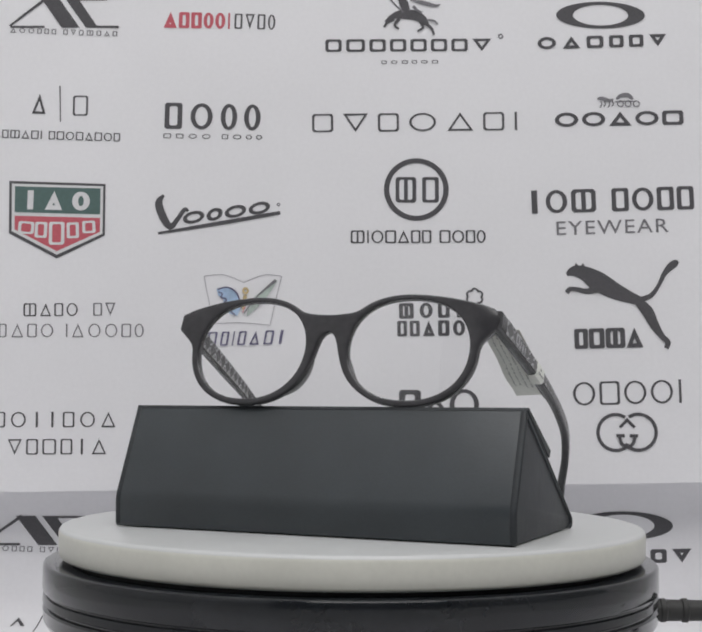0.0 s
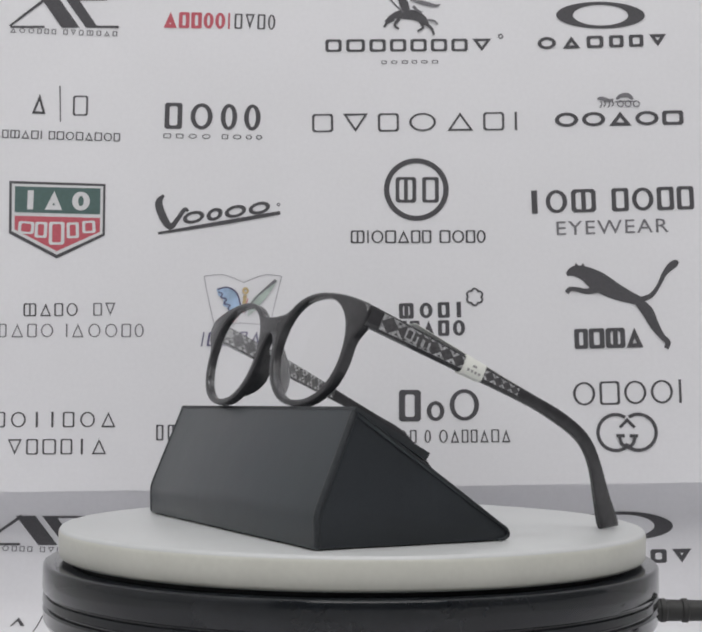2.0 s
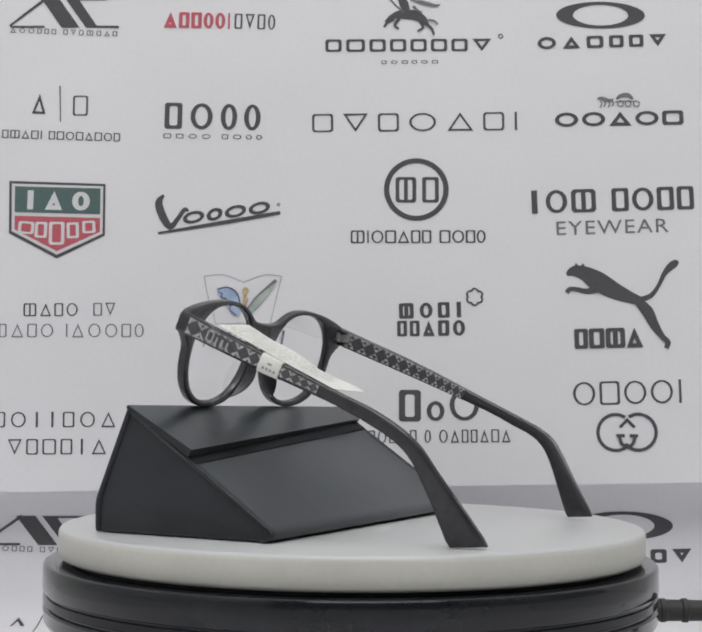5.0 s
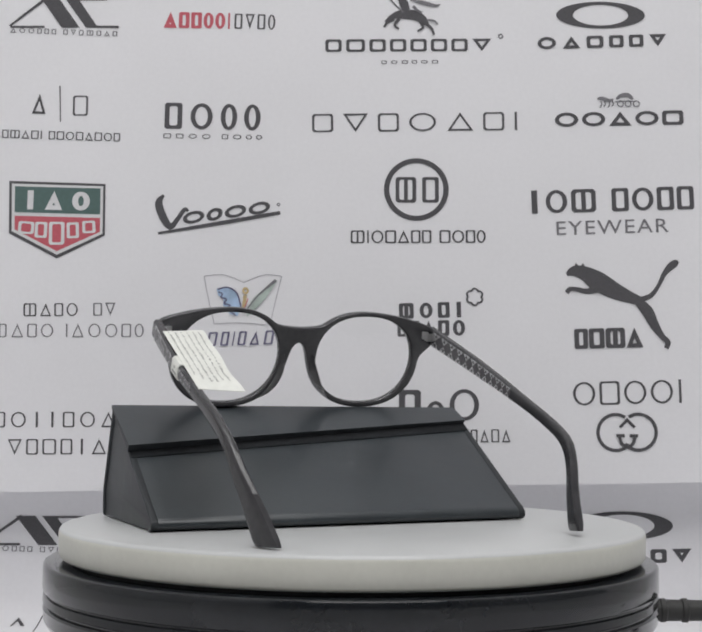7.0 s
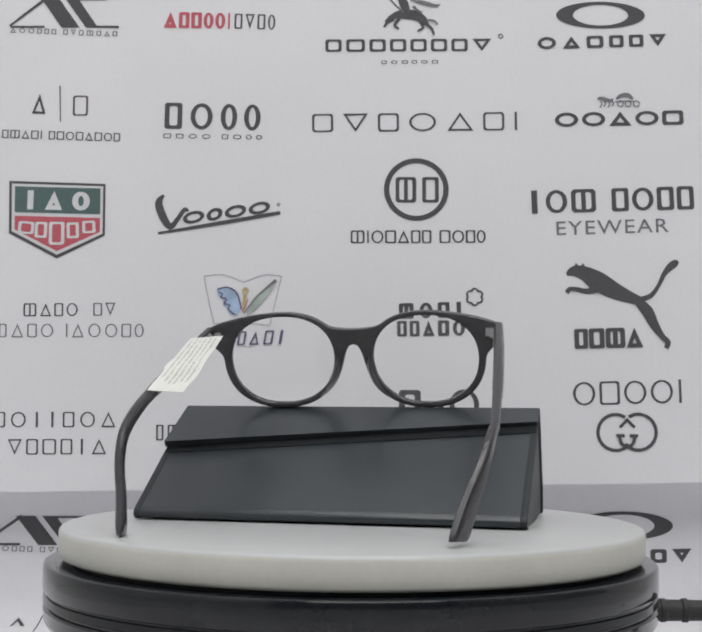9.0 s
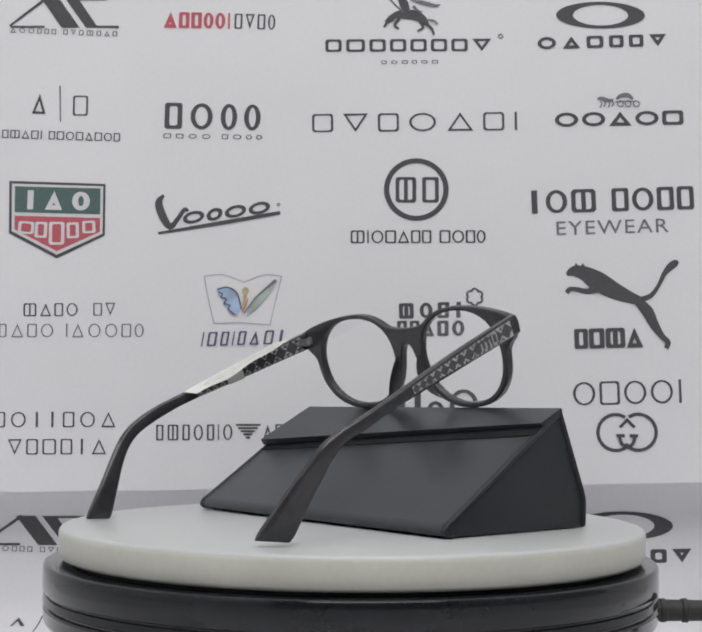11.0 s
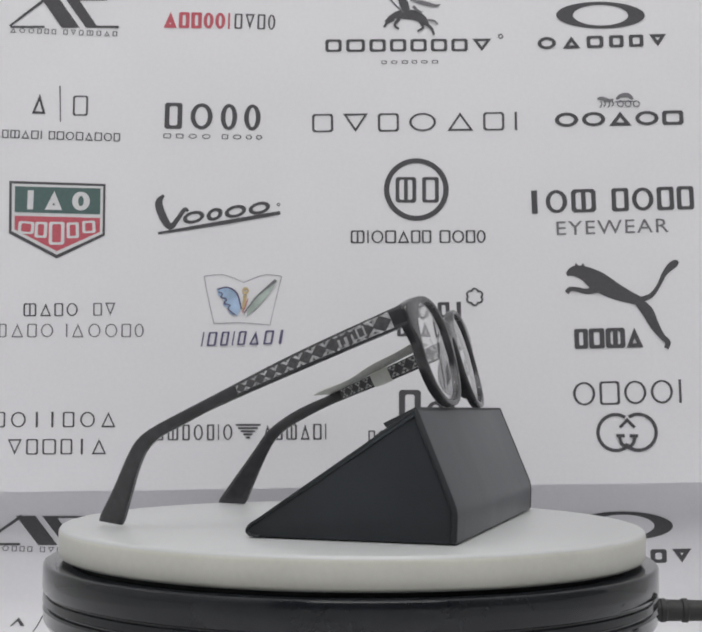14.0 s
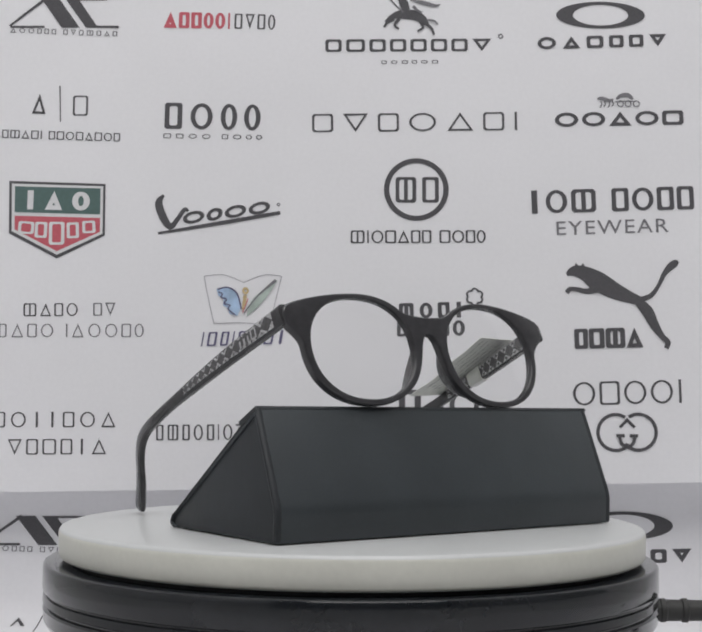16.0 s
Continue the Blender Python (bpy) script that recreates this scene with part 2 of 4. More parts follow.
    def stroke(self, pts, ink, lift=0):
        """A brush stroke through (x, z, width) points, rounded between them."""
        self.laid += 0.00004
        p = [Vector(q) for q in pts]
        line = []
        for k in range(len(p) - 1):
            a, b, c, d = p[max(k - 1, 0)], p[k], p[k + 1], p[min(k + 2, len(p) - 1)]
            for s in range(8):
                t = s / 8
                line.append(0.5 * ((2 * b) + (c - a) * t + (2 * a - 5 * b + 4 * c - d) * t * t + (3 * b - a - 3 * c + d) * t ** 3))
        line.append(p[-1])
        left, right = [], []
        for k, q in enumerate(line):
            way = (line[min(k + 1, len(line) - 1)] - line[max(k - 1, 0)]).xy.normalized()
            side = Vector((-way.y, way.x)) * max(q.z, 0.1) / 2
            left.append(q.xy + side)
            right.append(q.xy - side)
        for k in range(len(line) - 1):
            self.poly([tuple(v) for v in (right[k], right[k + 1], left[k + 1], left[k])], ink, lift)

    def done(self):
        me = bpy.data.meshes.new(self.name)
        me.from_pydata([tuple(v) for v in self.verts], [], self.faces)
        for m in self.mats:
            me.materials.append(m)
        for p, k in zip(me.polygons, self.inks):
            p.material_index = k
        me.update()
        ob = new(self.name, me)
        ob.parent = self.under
        return tagged(ob, self.label)


mk = Mark("printed_mark", sheet_upper, "dark grey printed emblem of slanted strokes over small bars")
mk.stroke([(-209.2, 279.1, 1.3), (-187.3, 296.5, 1.9)], INK)
mk.stroke([(-208.7, 278.5, 1.3), (-188.0, 278.7, 1.3)], INK)
mk.poly([(-190.6, 296.5), (-179.7, 296.5), (-166.7, 278.3), (-177.6, 278.2)], INK)
mk.poly([(-175.9, 296.6), (-150.2, 296.8), (-150.2, 295.4), (-167.1, 295.2), (-156.4, 279.7), (-142.8, 279.6), (-142.8, 278.2), (-162.9, 278.3)], INK)
mk.bars((-209.7, 276.6), (-143.0, 274.6), 3.2, "urrhhh hdhwhuh", 3.1, 0.6, INK_SOFT)
mk.done()
mk = Mark("printed_mark", sheet_upper, "red and grey printed bars")
mk.bars((-116.2, 283.6), (-74.2, 283.1), 9.9, "uhhqqi", 7.2, 3.9, INK_RED)
mk.bars((-73.4, 283.1), (-47.0, 282.5), 9.3, "hdhq", 5.3, 1.1, INK)
mk.done()
mk = Mark("printed_mark", sheet_upper, "dark grey printed rider-like blot over a row of bars")
mk.bars((-18.5, 268.2), (85.1, 269.5), 7.7, "hnhhhhhd", 11.0, 1.9, INK)
mk.bars((15.8, 258.2), (52.5, 258.8), 2.1, "hrnhrn", 3.6, 0.6, INK_SOFT)
mk.ring((89.2, 274.8), 1.6, 1.6, 0.8, 0.8, INK_SOFT)
mk.stroke([(22.0, 285.6, 2.4), (25.8, 287.4, 4.4), (31.2, 288.0, 6.0), (37.6, 287.2, 6.0), (42.0, 284.6, 5.0), (44.6, 281.6, 2.4)], INK)
mk.stroke([(22.4, 286.6, 2.2), (20.4, 284.2, 2.0), (18.8, 283.4, 1.2)], INK)
mk.stroke([(28.0, 298.6, 3.4), (30.4, 294.4, 5.4), (32.0, 289.6, 4.2)], INK)
mk.stroke([(20.6, 298.8, 0.9), (26.2, 292.8, 0.9), (30.0, 289.4, 0.7)], INK_SOFT)
mk.stroke([(34.2, 297.0, 0.9), (42.6, 295.0, 2.6), (49.6, 293.4, 1.8), (52.4, 294.2, 0.7)], INK_SOFT)
mk.stroke([(36.0, 293.0, 1.8), (39.0, 290.2, 1.4), (41.6, 289.4, 0.8)], INK_SOFT)
for a, b, c in (((24.4, 285.0), (20.0, 282.4), (18.4, 279.8)), ((27.6, 285.2), (24.8, 281.2), (27.4, 278.8)), ((40.4, 283.4), (42.0, 279.8), (38.6, 277.4)), ((43.4, 282.4), (47.4, 279.0), (48.6, 275.4))):
    mk.stroke([(*a, 2.2), (*b, 1.5), (*c, 1.3)], INK)
mk.stroke([(44.4, 284.4, 1.2), (48.6, 284.0, 1.2), (51.0, 281.8, 0.8)], INK_SOFT)
mk.done()
mk = Mark("printed_mark", sheet_upper, "dark grey printed ellipse ring over bold bars")
mk.ring((150.0, 288.3), 27.0, 8.3, 16.8, 6.4, INK)
mk.bars((109.6, 270.5), (191.7, 273.3), 7.5, "runhhd", 9.8, 2.3, INK)
mk.done()
mk = Mark("printed_mark", sheet_upper, "thin dark grey printed bars beside a hairline")
mk.bars((-194.4, 231.4), (-185.7, 231.1), 12.3, "u", 7.9, 1.6, INK)
mk.bars((-170.0, 230.2), (-160.2, 230.2), 12.3, "n", 8.8, 1.2, INK)
mk.stroke([(-177.8, 242.2, 0.7), (-177.0, 220.2, 0.7)], INK)
mk.bars((-218.3, 212.8), (-140.3, 210.9), 5.1, "uhwuni hnrnunrh", 4.4, 0.75, INK)
mk.done()
mk = Mark("printed_mark", sheet_upper, "dark grey printed bars, large over small")
mk.bars((-116.2, 224.5), (-53.9, 223.6), 16.0, "hrqq", 11.8, 2.9, INK)
mk.bars((-116.0, 212.1), (-53.7, 211.5), 2.9, "nnrr hrqq", 4.4, 0.6, INK)
mk.done()
mk = Mark("printed_mark", sheet_upper, "widely spaced thin dark grey printed bars")
mk.bars((-27.6, 220.4), (102.6, 222.7), 11.2, "hdhruhi", 14.2, 1.4, INK)
mk.done()
mk = Mark("printed_mark", sheet_upper, "dark grey printed bars under a small blot")
mk.bars((120.8, 223.4), (200.7, 225.6), 8.8, "rrurn", 12.4, 2.5, INK)
mk.stroke([(147.6, 236.6, 1.2), (150.6, 236.8, 2.4), (154.6, 235.6, 2.2), (157.4, 236.4, 1.0)], INK_SOFT)
mk.stroke([(159.0, 236.6, 1.4), (162.4, 238.6, 2.6), (166.2, 238.8, 2.8), (169.2, 236.6, 1.6)], INK_SOFT)
for x, foot in ((149.6, 231.2), (151.8, 231.8), (154.4, 231.2), (156.6, 232.0)):
    mk.stroke([(x, 235.4, 0.9), (x + 0.7, 233.4, 0.7), (x - 0.4, foot, 0.8)], INK_SOFT)
mk.stroke([(158.0, 234.6, 0.6), (165.0, 235.2, 0.8), (170.0, 235.0, 0.6)], INK_SOFT)
for x in (161.6, 166.2, 171.2):
    mk.ring((x, 233.6), 2.1, 2.1, 1.4, 1.4, INK_SOFT)
mk.done()
mk = Mark("printed_mark", sheet_upper, "green and red printed shield with white bars")
mk.poly([(-206.9, 183.9), (-148.9, 182.4), (-148.7, 151.1), (-177.2, 137.1), (-206.3, 152.1)], INK)
mk.poly([(-205.3, 182.3), (-150.2, 181.0), (-150.1, 152.2), (-177.2, 139.3), (-204.7, 153.4)], INK_WHITE, lift=1)
mk.poly([(-203.3, 180.6), (-151.8, 179.6), (-151.7, 163.9), (-203.2, 164.9)], INK_GREEN, lift=2)
mk.poly([(-203.1, 162.7), (-151.7, 161.7), (-151.7, 153.3), (-177.3, 141.5), (-202.9, 154.5)], INK_RED, lift=2)
mk.bars((-199.9, 172.5), (-155.1, 171.7), 11.5, "pur", 9.4, 3.7, INK_WHITE, lift=3)
mk.bars((-201.6, 155.9), (-190.3, 155.2), 7.5, "n", 9.2, 1.8, INK_WHITE, lift=3)
mk.bars((-191.3, 154.4), (-182.7, 154.1), 9.6, "h", 8.2, 1.9, INK_WHITE, lift=3)
mk.bars((-182.7, 152.2), (-172.4, 152.3), 13.9, "n", 9.0, 2.0, INK_WHITE, lift=3)
mk.bars((-172.5, 153.9), (-163.3, 154.3), 9.6, "h", 8.2, 1.9, INK_WHITE, lift=3)
mk.bars((-163.4, 155.9), (-153.2, 156.5), 7.5, "h", 8.8, 1.8, INK_WHITE, lift=3)
mk.done()
mk = Mark("printed_mark", sheet_upper, "dark grey printed hook and slanted bars over an underline")
mk.stroke([(-113.7, 175.8, 1.6), (-116.6, 171.4, 4.3), (-114.5, 163.9, 4.8), (-109.6, 156.8, 3.7), (-105.3, 161.2, 2.7), (-101.1, 167.2, 2.4), (-99.0, 166.1, 1.6)], INK)
mk.bars((-102.7, 161.5), (-48.9, 169.5), 7.4, "rqrr", 11.4, 2.5, INK, slant=0.30)
mk.stroke([(-116.8, 152.7, 1.6), (-77.3, 159.5, 2.4), (-43.5, 165.7, 2.1)], INK)
mk.ring((-44.6, 170.6), 1.1, 1.1, 0.5, 0.5, INK_SOFT)
mk.done()
mk = Mark("printed_mark", sheet_upper, "dark grey printed round badge over a row of bars")
mk.ring((38.3, 180.4), 19.5, 19.0, 16.3, 16.0, INK)
mk.bars((23.8, 180.1), (53.4, 180.3), 15.5, "wn", 9.6, 2.3, INK)
mk.bars((-1.6, 151.4), (80.4, 152.2), 7.7, "wirnuhh nrhq", 6.4, 1.1, INK)
mk.done()
mk = Mark("printed_mark", sheet_upper, "bold dark grey printed bars over thin ones")
mk.bars((103.8, 173.0), (206.2, 176.7), 14.1, "prw hrhh", 11.4, 2.7, INK)
mk.words("EYEWEAR", (122.6, 157.4), (189.9, 159.8), 8.3, INK_SOFT)
mk.done()
mk = Mark("printed_mark", sheet_upper, "thin grey printed bars in two rows")
mk.bars((-197.6, 106.0), (-162.8, 106.5), 7.7, "wuhr", 5.9, 0.9, INK)
mk.bars((-155.5, 106.6), (-140.3, 107.0), 7.7, "hd", 5.9, 0.9, INK_SOFT)
mk.bars((-216.0, 93.5), (-123.2, 94.2), 8.0, "wuhr iurrhq", 6.4, 0.8, INK_SOFT)
mk.done()
mk = Mark("printed_mark", sheet_upper, "printed open-page emblem with blue and green wings over indigo bars")
mk.stroke([(-88.7, 127.0, 0.45), (-76.9, 127.9, 0.45), (-64.7, 123.4, 0.4)], INK_PALE)
mk.stroke([(-64.7, 123.4, 0.5), (-52.7, 128.0, 0.45), (-42.2, 127.3, 0.45)], INK_PALE)
mk.stroke([(-88.7, 127.0, 0.5), (-85.7, 112.7, 0.45), (-82.3, 98.5, 0.45)], INK_PALE)
mk.stroke([(-42.2, 127.3, 0.5), (-45.6, 113.0, 0.45), (-48.9, 97.9, 0.45)], INK_PALE)
mk.stroke([(-82.3, 98.5, 0.45), (-65.7, 99.2, 0.5), (-48.9, 97.9, 0.45)], INK_PALE)
mk.poly([(-81.0, 119.5), (-75.4, 120.9), (-70.3, 118.2), (-67.0, 113.4), (-66.4, 107.5), (-68.5, 103.2), (-73.3, 104.7), (-73.9, 108.0), (-77.1, 109.5), (-76.6, 113.3), (-79.9, 115.4)], INK_BLUE, lift=1)
mk.stroke([(-80.5, 119.2, 0.8), (-74.1, 120.3, 0.8), (-68.7, 116.6, 0.8), (-66.1, 107.5, 0.8)], INK_NAVY, lift=2)
mk.stroke([(-79.9, 117.6, 0.5), (-77.5, 116.5, 0.8), (-78.3, 114.4, 0.8), (-75.0, 113.3, 0.8), (-76.3, 110.6, 0.8), (-72.8, 109.6, 0.8), (-73.9, 107.4, 0.8), (-69.5, 103.7, 0.8)], INK_NAVY, lift=2)
mk.stroke([(-62.6, 103.5, 0.8), (-57.9, 110.8, 5.3), (-51.5, 117.8, 4.3), (-45.2, 124.8, 1.3)], INK_LEAF, lift=1)
mk.stroke([(-64.5, 104.8, 0.8), (-56.6, 115.1, 0.8), (-45.7, 124.8, 1.9)], INK_SOFT, lift=2)
mk.stroke([(-63.9, 115.7, 2.2), (-64.3, 111.6, 2.2), (-65.3, 107.0, 0.8)], INK_OCHRE, lift=2)
mk.ring((-63.7, 118.4), 2.0, 2.2, 0.7, 0.9, INK_OCHRE)
mk.stroke([(-62.2, 113.5, 0.5), (-63.6, 109.5, 0.5), (-65.2, 105.2, 0.5)], INK_RED, lift=3)
mk.bars((-90.5, 89.1), (-38.9, 91.0), 8.3, "inhihunp", 5.2, 1.2, INK_NAVY, slant=0.20)
mk.done()
mk = Mark("printed_mark", sheet_upper, "bold dark grey printed bars in two rows under a small ring")
mk.bars((26.3, 106.8), (68.0, 108.2), 9.3, "wrnp", 6.8, 2.4, INK)
mk.bars((26.3, 96.3), (68.8, 97.2), 9.3, "hhunr", 6.5, 2.4, INK)
for k in range(6):
    mk.arc((73.4 + 3.1 * math.sin(radians(60 * k)), 115.7 + 3.1 * math.cos(radians(60 * k))), 1.9, 176 - 60 * k, 4 - 60 * k, 1.1, INK)
mk.done()
mk = Mark("printed_mark", sheet_upper, "dark grey printed leaping shape over bold bars")
mk.stroke([(128.6, 129.6, 2.2), (133.0, 131.6, 6.4), (139.4, 130.3, 8.6), (147.1, 125.6, 12.0), (157.5, 119.8, 10.0), (167.5, 115.6, 6.8), (174.5, 113.0, 5.0)], INK)
mk.poly([(132.6, 133.4), (134.0, 136.6), (136.0, 134.4)], INK, lift=1)
mk.poly([(136.6, 134.0), (138.4, 136.8), (139.9, 133.2)], INK, lift=1)
mk.stroke([(171.5, 114.6, 3.4), (178.5, 117.0, 2.9), (183.2, 122.8, 2.3), (187.0, 130.4, 3.0), (190.6, 134.6, 4.4), (193.6, 136.9, 4.2), (195.4, 138.0, 1.6)], INK)
mk.stroke([(170.0, 114.6, 4.6), (176.3, 108.2, 7.0), (180.8, 99.6, 5.6), (185.0, 93.2, 3.6), (188.6, 89.4, 3.4), (187.6, 85.8, 2.8)], INK)
mk.stroke([(150.0, 121.8, 5.4), (141.0, 119.6, 3.4), (135.0, 120.6, 2.8), (130.6, 120.8, 2.6), (128.4, 118.6, 2.8)], INK)
mk.bars((132.7, 90.9), (174.1, 92.3), 12.0, "hnwu", 9.2, 2.9, INK)
mk.done()
mk = Mark("printed_mark", sheet_upper, "thin dark grey printed bars in two rows")
mk.bars((-213.9, 40.5), (-138.1, 41.1), 9.1, "hrpphru", 7.7, 1.0, INK)
mk.bars((-205.0, 24.4), (-143.6, 25.1), 9.1, "dhnhpu", 7.8, 1.0, INK)
mk.done()
mk = Mark("printed_mark", sheet_upper, "thin dark grey printed bars round a striped wedge")
mk.bars((-116.7, 33.5), (-69.1, 34.1), 9.3, "hwhrhir", 4.9, 1.1, INK)
mk.bars((-53.2, 34.2), (-13.6, 34.8), 9.3, "uhwuni", 4.9, 1.1, INK)
mk.stroke([(-68.6, 38.4, 1.1), (-53.7, 38.5, 1.1)], INK)
mk.stroke([(-67.0, 36.5, 1.1), (-55.3, 36.6, 1.1)], INK)
mk.stroke([(-65.4, 34.7, 1.1), (-56.9, 34.7, 1.1)], INK)
mk.stroke([(-63.8, 32.8, 1.1), (-58.5, 32.9, 1.1)], INK)
mk.stroke([(-62.2, 31.0, 1.1), (-60.0, 31.0, 1.1)], INK)
mk.done()
mk = Mark("printed_mark", sheet_upper, "bold dark grey printed blocks over a row of thin bars")
mk.bars((27.0, 50.5), (42.8, 50.6), 18.7, "h", 14.5, 3.7, INK)
mk.bars((44.6, 47.4), (55.8, 47.5), 11.7, "r", 10.3, 2.7, INK)
mk.bars((57.9, 51.2), (76.6, 51.3), 18.7, "r", 17.2, 2.9, INK)
mk.bars((9.6, 31.8), (95.4, 33.2), 7.7, "hrhrh q ruhhunu", 4.5, 0.9, INK)
mk.done()
mk = Mark("printed_mark", sheet_upper, "dark grey printed bars over two interlocked rings")
mk.bars((130.6, 58.1), (198.6, 60.4), 13.9, "rnrri", 11.6, 1.5, INK)
mk.arc((157.2, 35.5), 10.6, 58, 318, 2.0, INK)
mk.arc((170.5, 35.8), 10.6, 122, -138, 2.0, INK)
mk.stroke([(164.6, 43.6, 1.8), (159.6, 38.6, 1.6)], INK)
mk.stroke([(163.2, 43.6, 1.8), (168.4, 38.6, 1.6)], INK)
for e in (-1, 1):
    mk.stroke([(163.9 + e * 1.4, 33.6, 1.9), (163.9 + e * 6.4, 33.6, 1.9)], INK)
    mk.stroke([(163.9 + e * 4.6, 33.2, 1.9), (163.9 + e * 3.0, 28.6, 1.9), (163.9 - e * 1.4, 26.6, 1.9)], INK)
mk.done()
mk = Mark("printed_mark", sheet_lower, "dark grey printed emblem of slanted strokes over small bars")
mk.stroke([(-225.6, -35.5, 1.4), (-201.7, -18.6, 1.9)], INK)
mk.stroke([(-225.0, -36.0, 1.4), (-202.4, -35.8, 1.4)], INK)
mk.poly([(-205.3, -18.6), (-193.4, -18.5), (-179.3, -36.2), (-191.1, -36.3)], INK)
mk.poly([(-189.2, -18.5), (-161.3, -18.3), (-161.2, -19.7), (-179.7, -19.8), (-168.0, -34.8), (-153.2, -34.9), (-153.2, -36.3), (-175.1, -36.2)], INK)
mk.bars((-226.1, -37.9), (-153.4, -39.8), 3.3, "urrhhh hdhwhuh", 3.5, 0.6, INK_SOFT)
mk.done()
mk = Mark("printed_mark", sheet_lower, "dark grey printed ellipse ring over bold bars")
mk.ring((167.4, -21.9), 30.5, 8.6, 19.1, 6.7, INK)
mk.bars((121.5, -42.1), (210.9, -39.6), 8.3, "runhhd", 11.0, 2.9, INK)
mk.done()
mk = Mark("printed_mark", sheet_lower, "thin dark grey printed bars beside a hairline")
mk.poly([(-205.1, -86.3), (-200.9, -80.1), (-196.3, -86.2), (-198.8, -86.2), (-201.1, -82.8), (-204.0, -86.3)], INK)
mk.stroke([(-186.7, -79.1, 0.7), (-190.2, -91.0, 0.7)], INK)
mk.done()

# ---- the turntable ----
PLATTER_X = 0.0005


def turntable():
    thing = empty("turntable", "round display turntable with white top and glossy black base", "turntable", pose(0.0003, 0, COUNTER_Z + 0.0012))
    z0 = -(COUNTER_Z + 0.0012)
    R = 0.1288
    prof = [(0, -0.0145), (0.1190, -0.0145), (0.1195, -0.0139), (R - 0.0020, -0.0139), (R - 0.0011, -0.0140), (R - 0.0005, -0.0144), (R - 0.00015, -0.0150), (R, -0.0158), (R, -0.0240),
            (R - 0.0003, -0.0249), (R - 0.0012, -0.0254), (R - 0.0012, -0.0260), (R - 0.0003, -0.0265), (R - 0.0001, -0.0292), (R - 0.0011, -0.0298), (R - 0.0013, -0.0305), (R - 0.0006, -0.0310), (R - 0.0002, -0.0318), (R - 0.0004, -0.0336),
            (R - 0.0006, -0.0366), (R - 0.0016, -0.0384), (R - 0.004, -0.0398), (R - 0.02, -0.0445),
            (R - 0.028, -0.052), (R - 0.03, -0.078), (R - 0.024, z0 * -1), (0, z0 * -1)]
    sharp(part("base", lathe([(r, z + z0) for r, z in prof], 160), BLACK_GLOSS, thing, "glossy black plastic base with grooves"), 25)
    prof = [(0, -0.0124), (0.117, -0.0124), (0.117, -0.0145), (0, -0.0145)]
    sharp(part("collar", lathe([(r, z + z0) for r, z in prof], 96), BLACK_DULL, thing, "dark recessed collar under the top"))
    R = 0.1234
    prof = [(0, 0.0), (0.06, 0.0), (R - 0.0022, 0.0), (R - 0.0009, -0.0004), (R - 0.0002, -0.0013), (R, -0.0026), (R - 0.0002, -0.0108), (R - 0.001, -0.0119), (R - 0.002, -0.0124), (0, -0.0124)]
    bm = lathe(prof, 160)
    for f in bm.faces:
        f.material_index = 1 if -0.012 < f.calc_center_median().z < -0.001 else 0
    platter = part("platter", bm, [PLATTER, PLATTER_SIDE], thing, "smooth white round plastic top")
    sharp(platter, 50)
    platter.location = (PLATTER_X, 0, z0)
    return thing, platter, z0


turntable_thing, platter, PLATTER_LIFT = turntable()


def power_cable():
    thing = empty("power_cable", "thick black power cable plugged into the turntable base", "cable", pose(0.1262, 0.012, -0.0385))
    turn = Matrix.Rotation(radians(90), 4, "Y")
    bm = lathe([(0, 0), (0.0046, 0), (0.0047, 0.0095), (0.0051, 0.010), (0.0052, 0.012), (0.0047, 0.0125), (0.0046, 0.019),
                (0.0052, 0.0195), (0.0053, 0.0215), (0.0046, 0.022), (0.0044, 0.030), (0.0034, 0.036), (0, 0.036)], 28)
    bm.transform(turn)
    sharp(part("plug", bm, BLACK_DULL, thing, "ribbed black plug sleeve"))
    cu = bpy.data.curves.new("cable_path", "CURVE")
    cu.dimensions, cu.bevel_depth, cu.bevel_resolution, cu.resolution_u = "3D", 0.0028, 4, 10
    sp = cu.splines.new("BEZIER")
    pts = [(0.03, 0, 0), (0.075, 0.0, -0.018), (0.14, -0.01, -0.0505), (0.24, 0.03, -0.0508)]
    sp.bezier_points.add(len(pts) - 1)
    for q, c in zip(sp.bezier_points, pts):
        q.co, q.handle_left_type, q.handle_right_type = c, "AUTO", "AUTO"
    tmp = new("cable_path", cu)
    me = bpy.data.meshes.new_from_object(tmp.evaluated_get(bpy.context.evaluated_depsgraph_get()))
    bpy.data.objects.remove(tmp)
    me.materials.append(BLACK_DULL)
    for p in me.polygons:
        p.use_smooth = True
    ob = new("cord", me)
    ob.parent = thing
    return thing


power_cable()

# ---- the spectacle case: a folding wedge of boards ----
CASE_AT = Vector((0.0081, -0.0240, 0.0))
RIDGE, LIP, FRONT_FOOT, BACK_FOOT = (-0.0486, 0.0492), (-0.0638, 0.0125), (-0.0634, 0.0004), (0.0229, 0.0004)


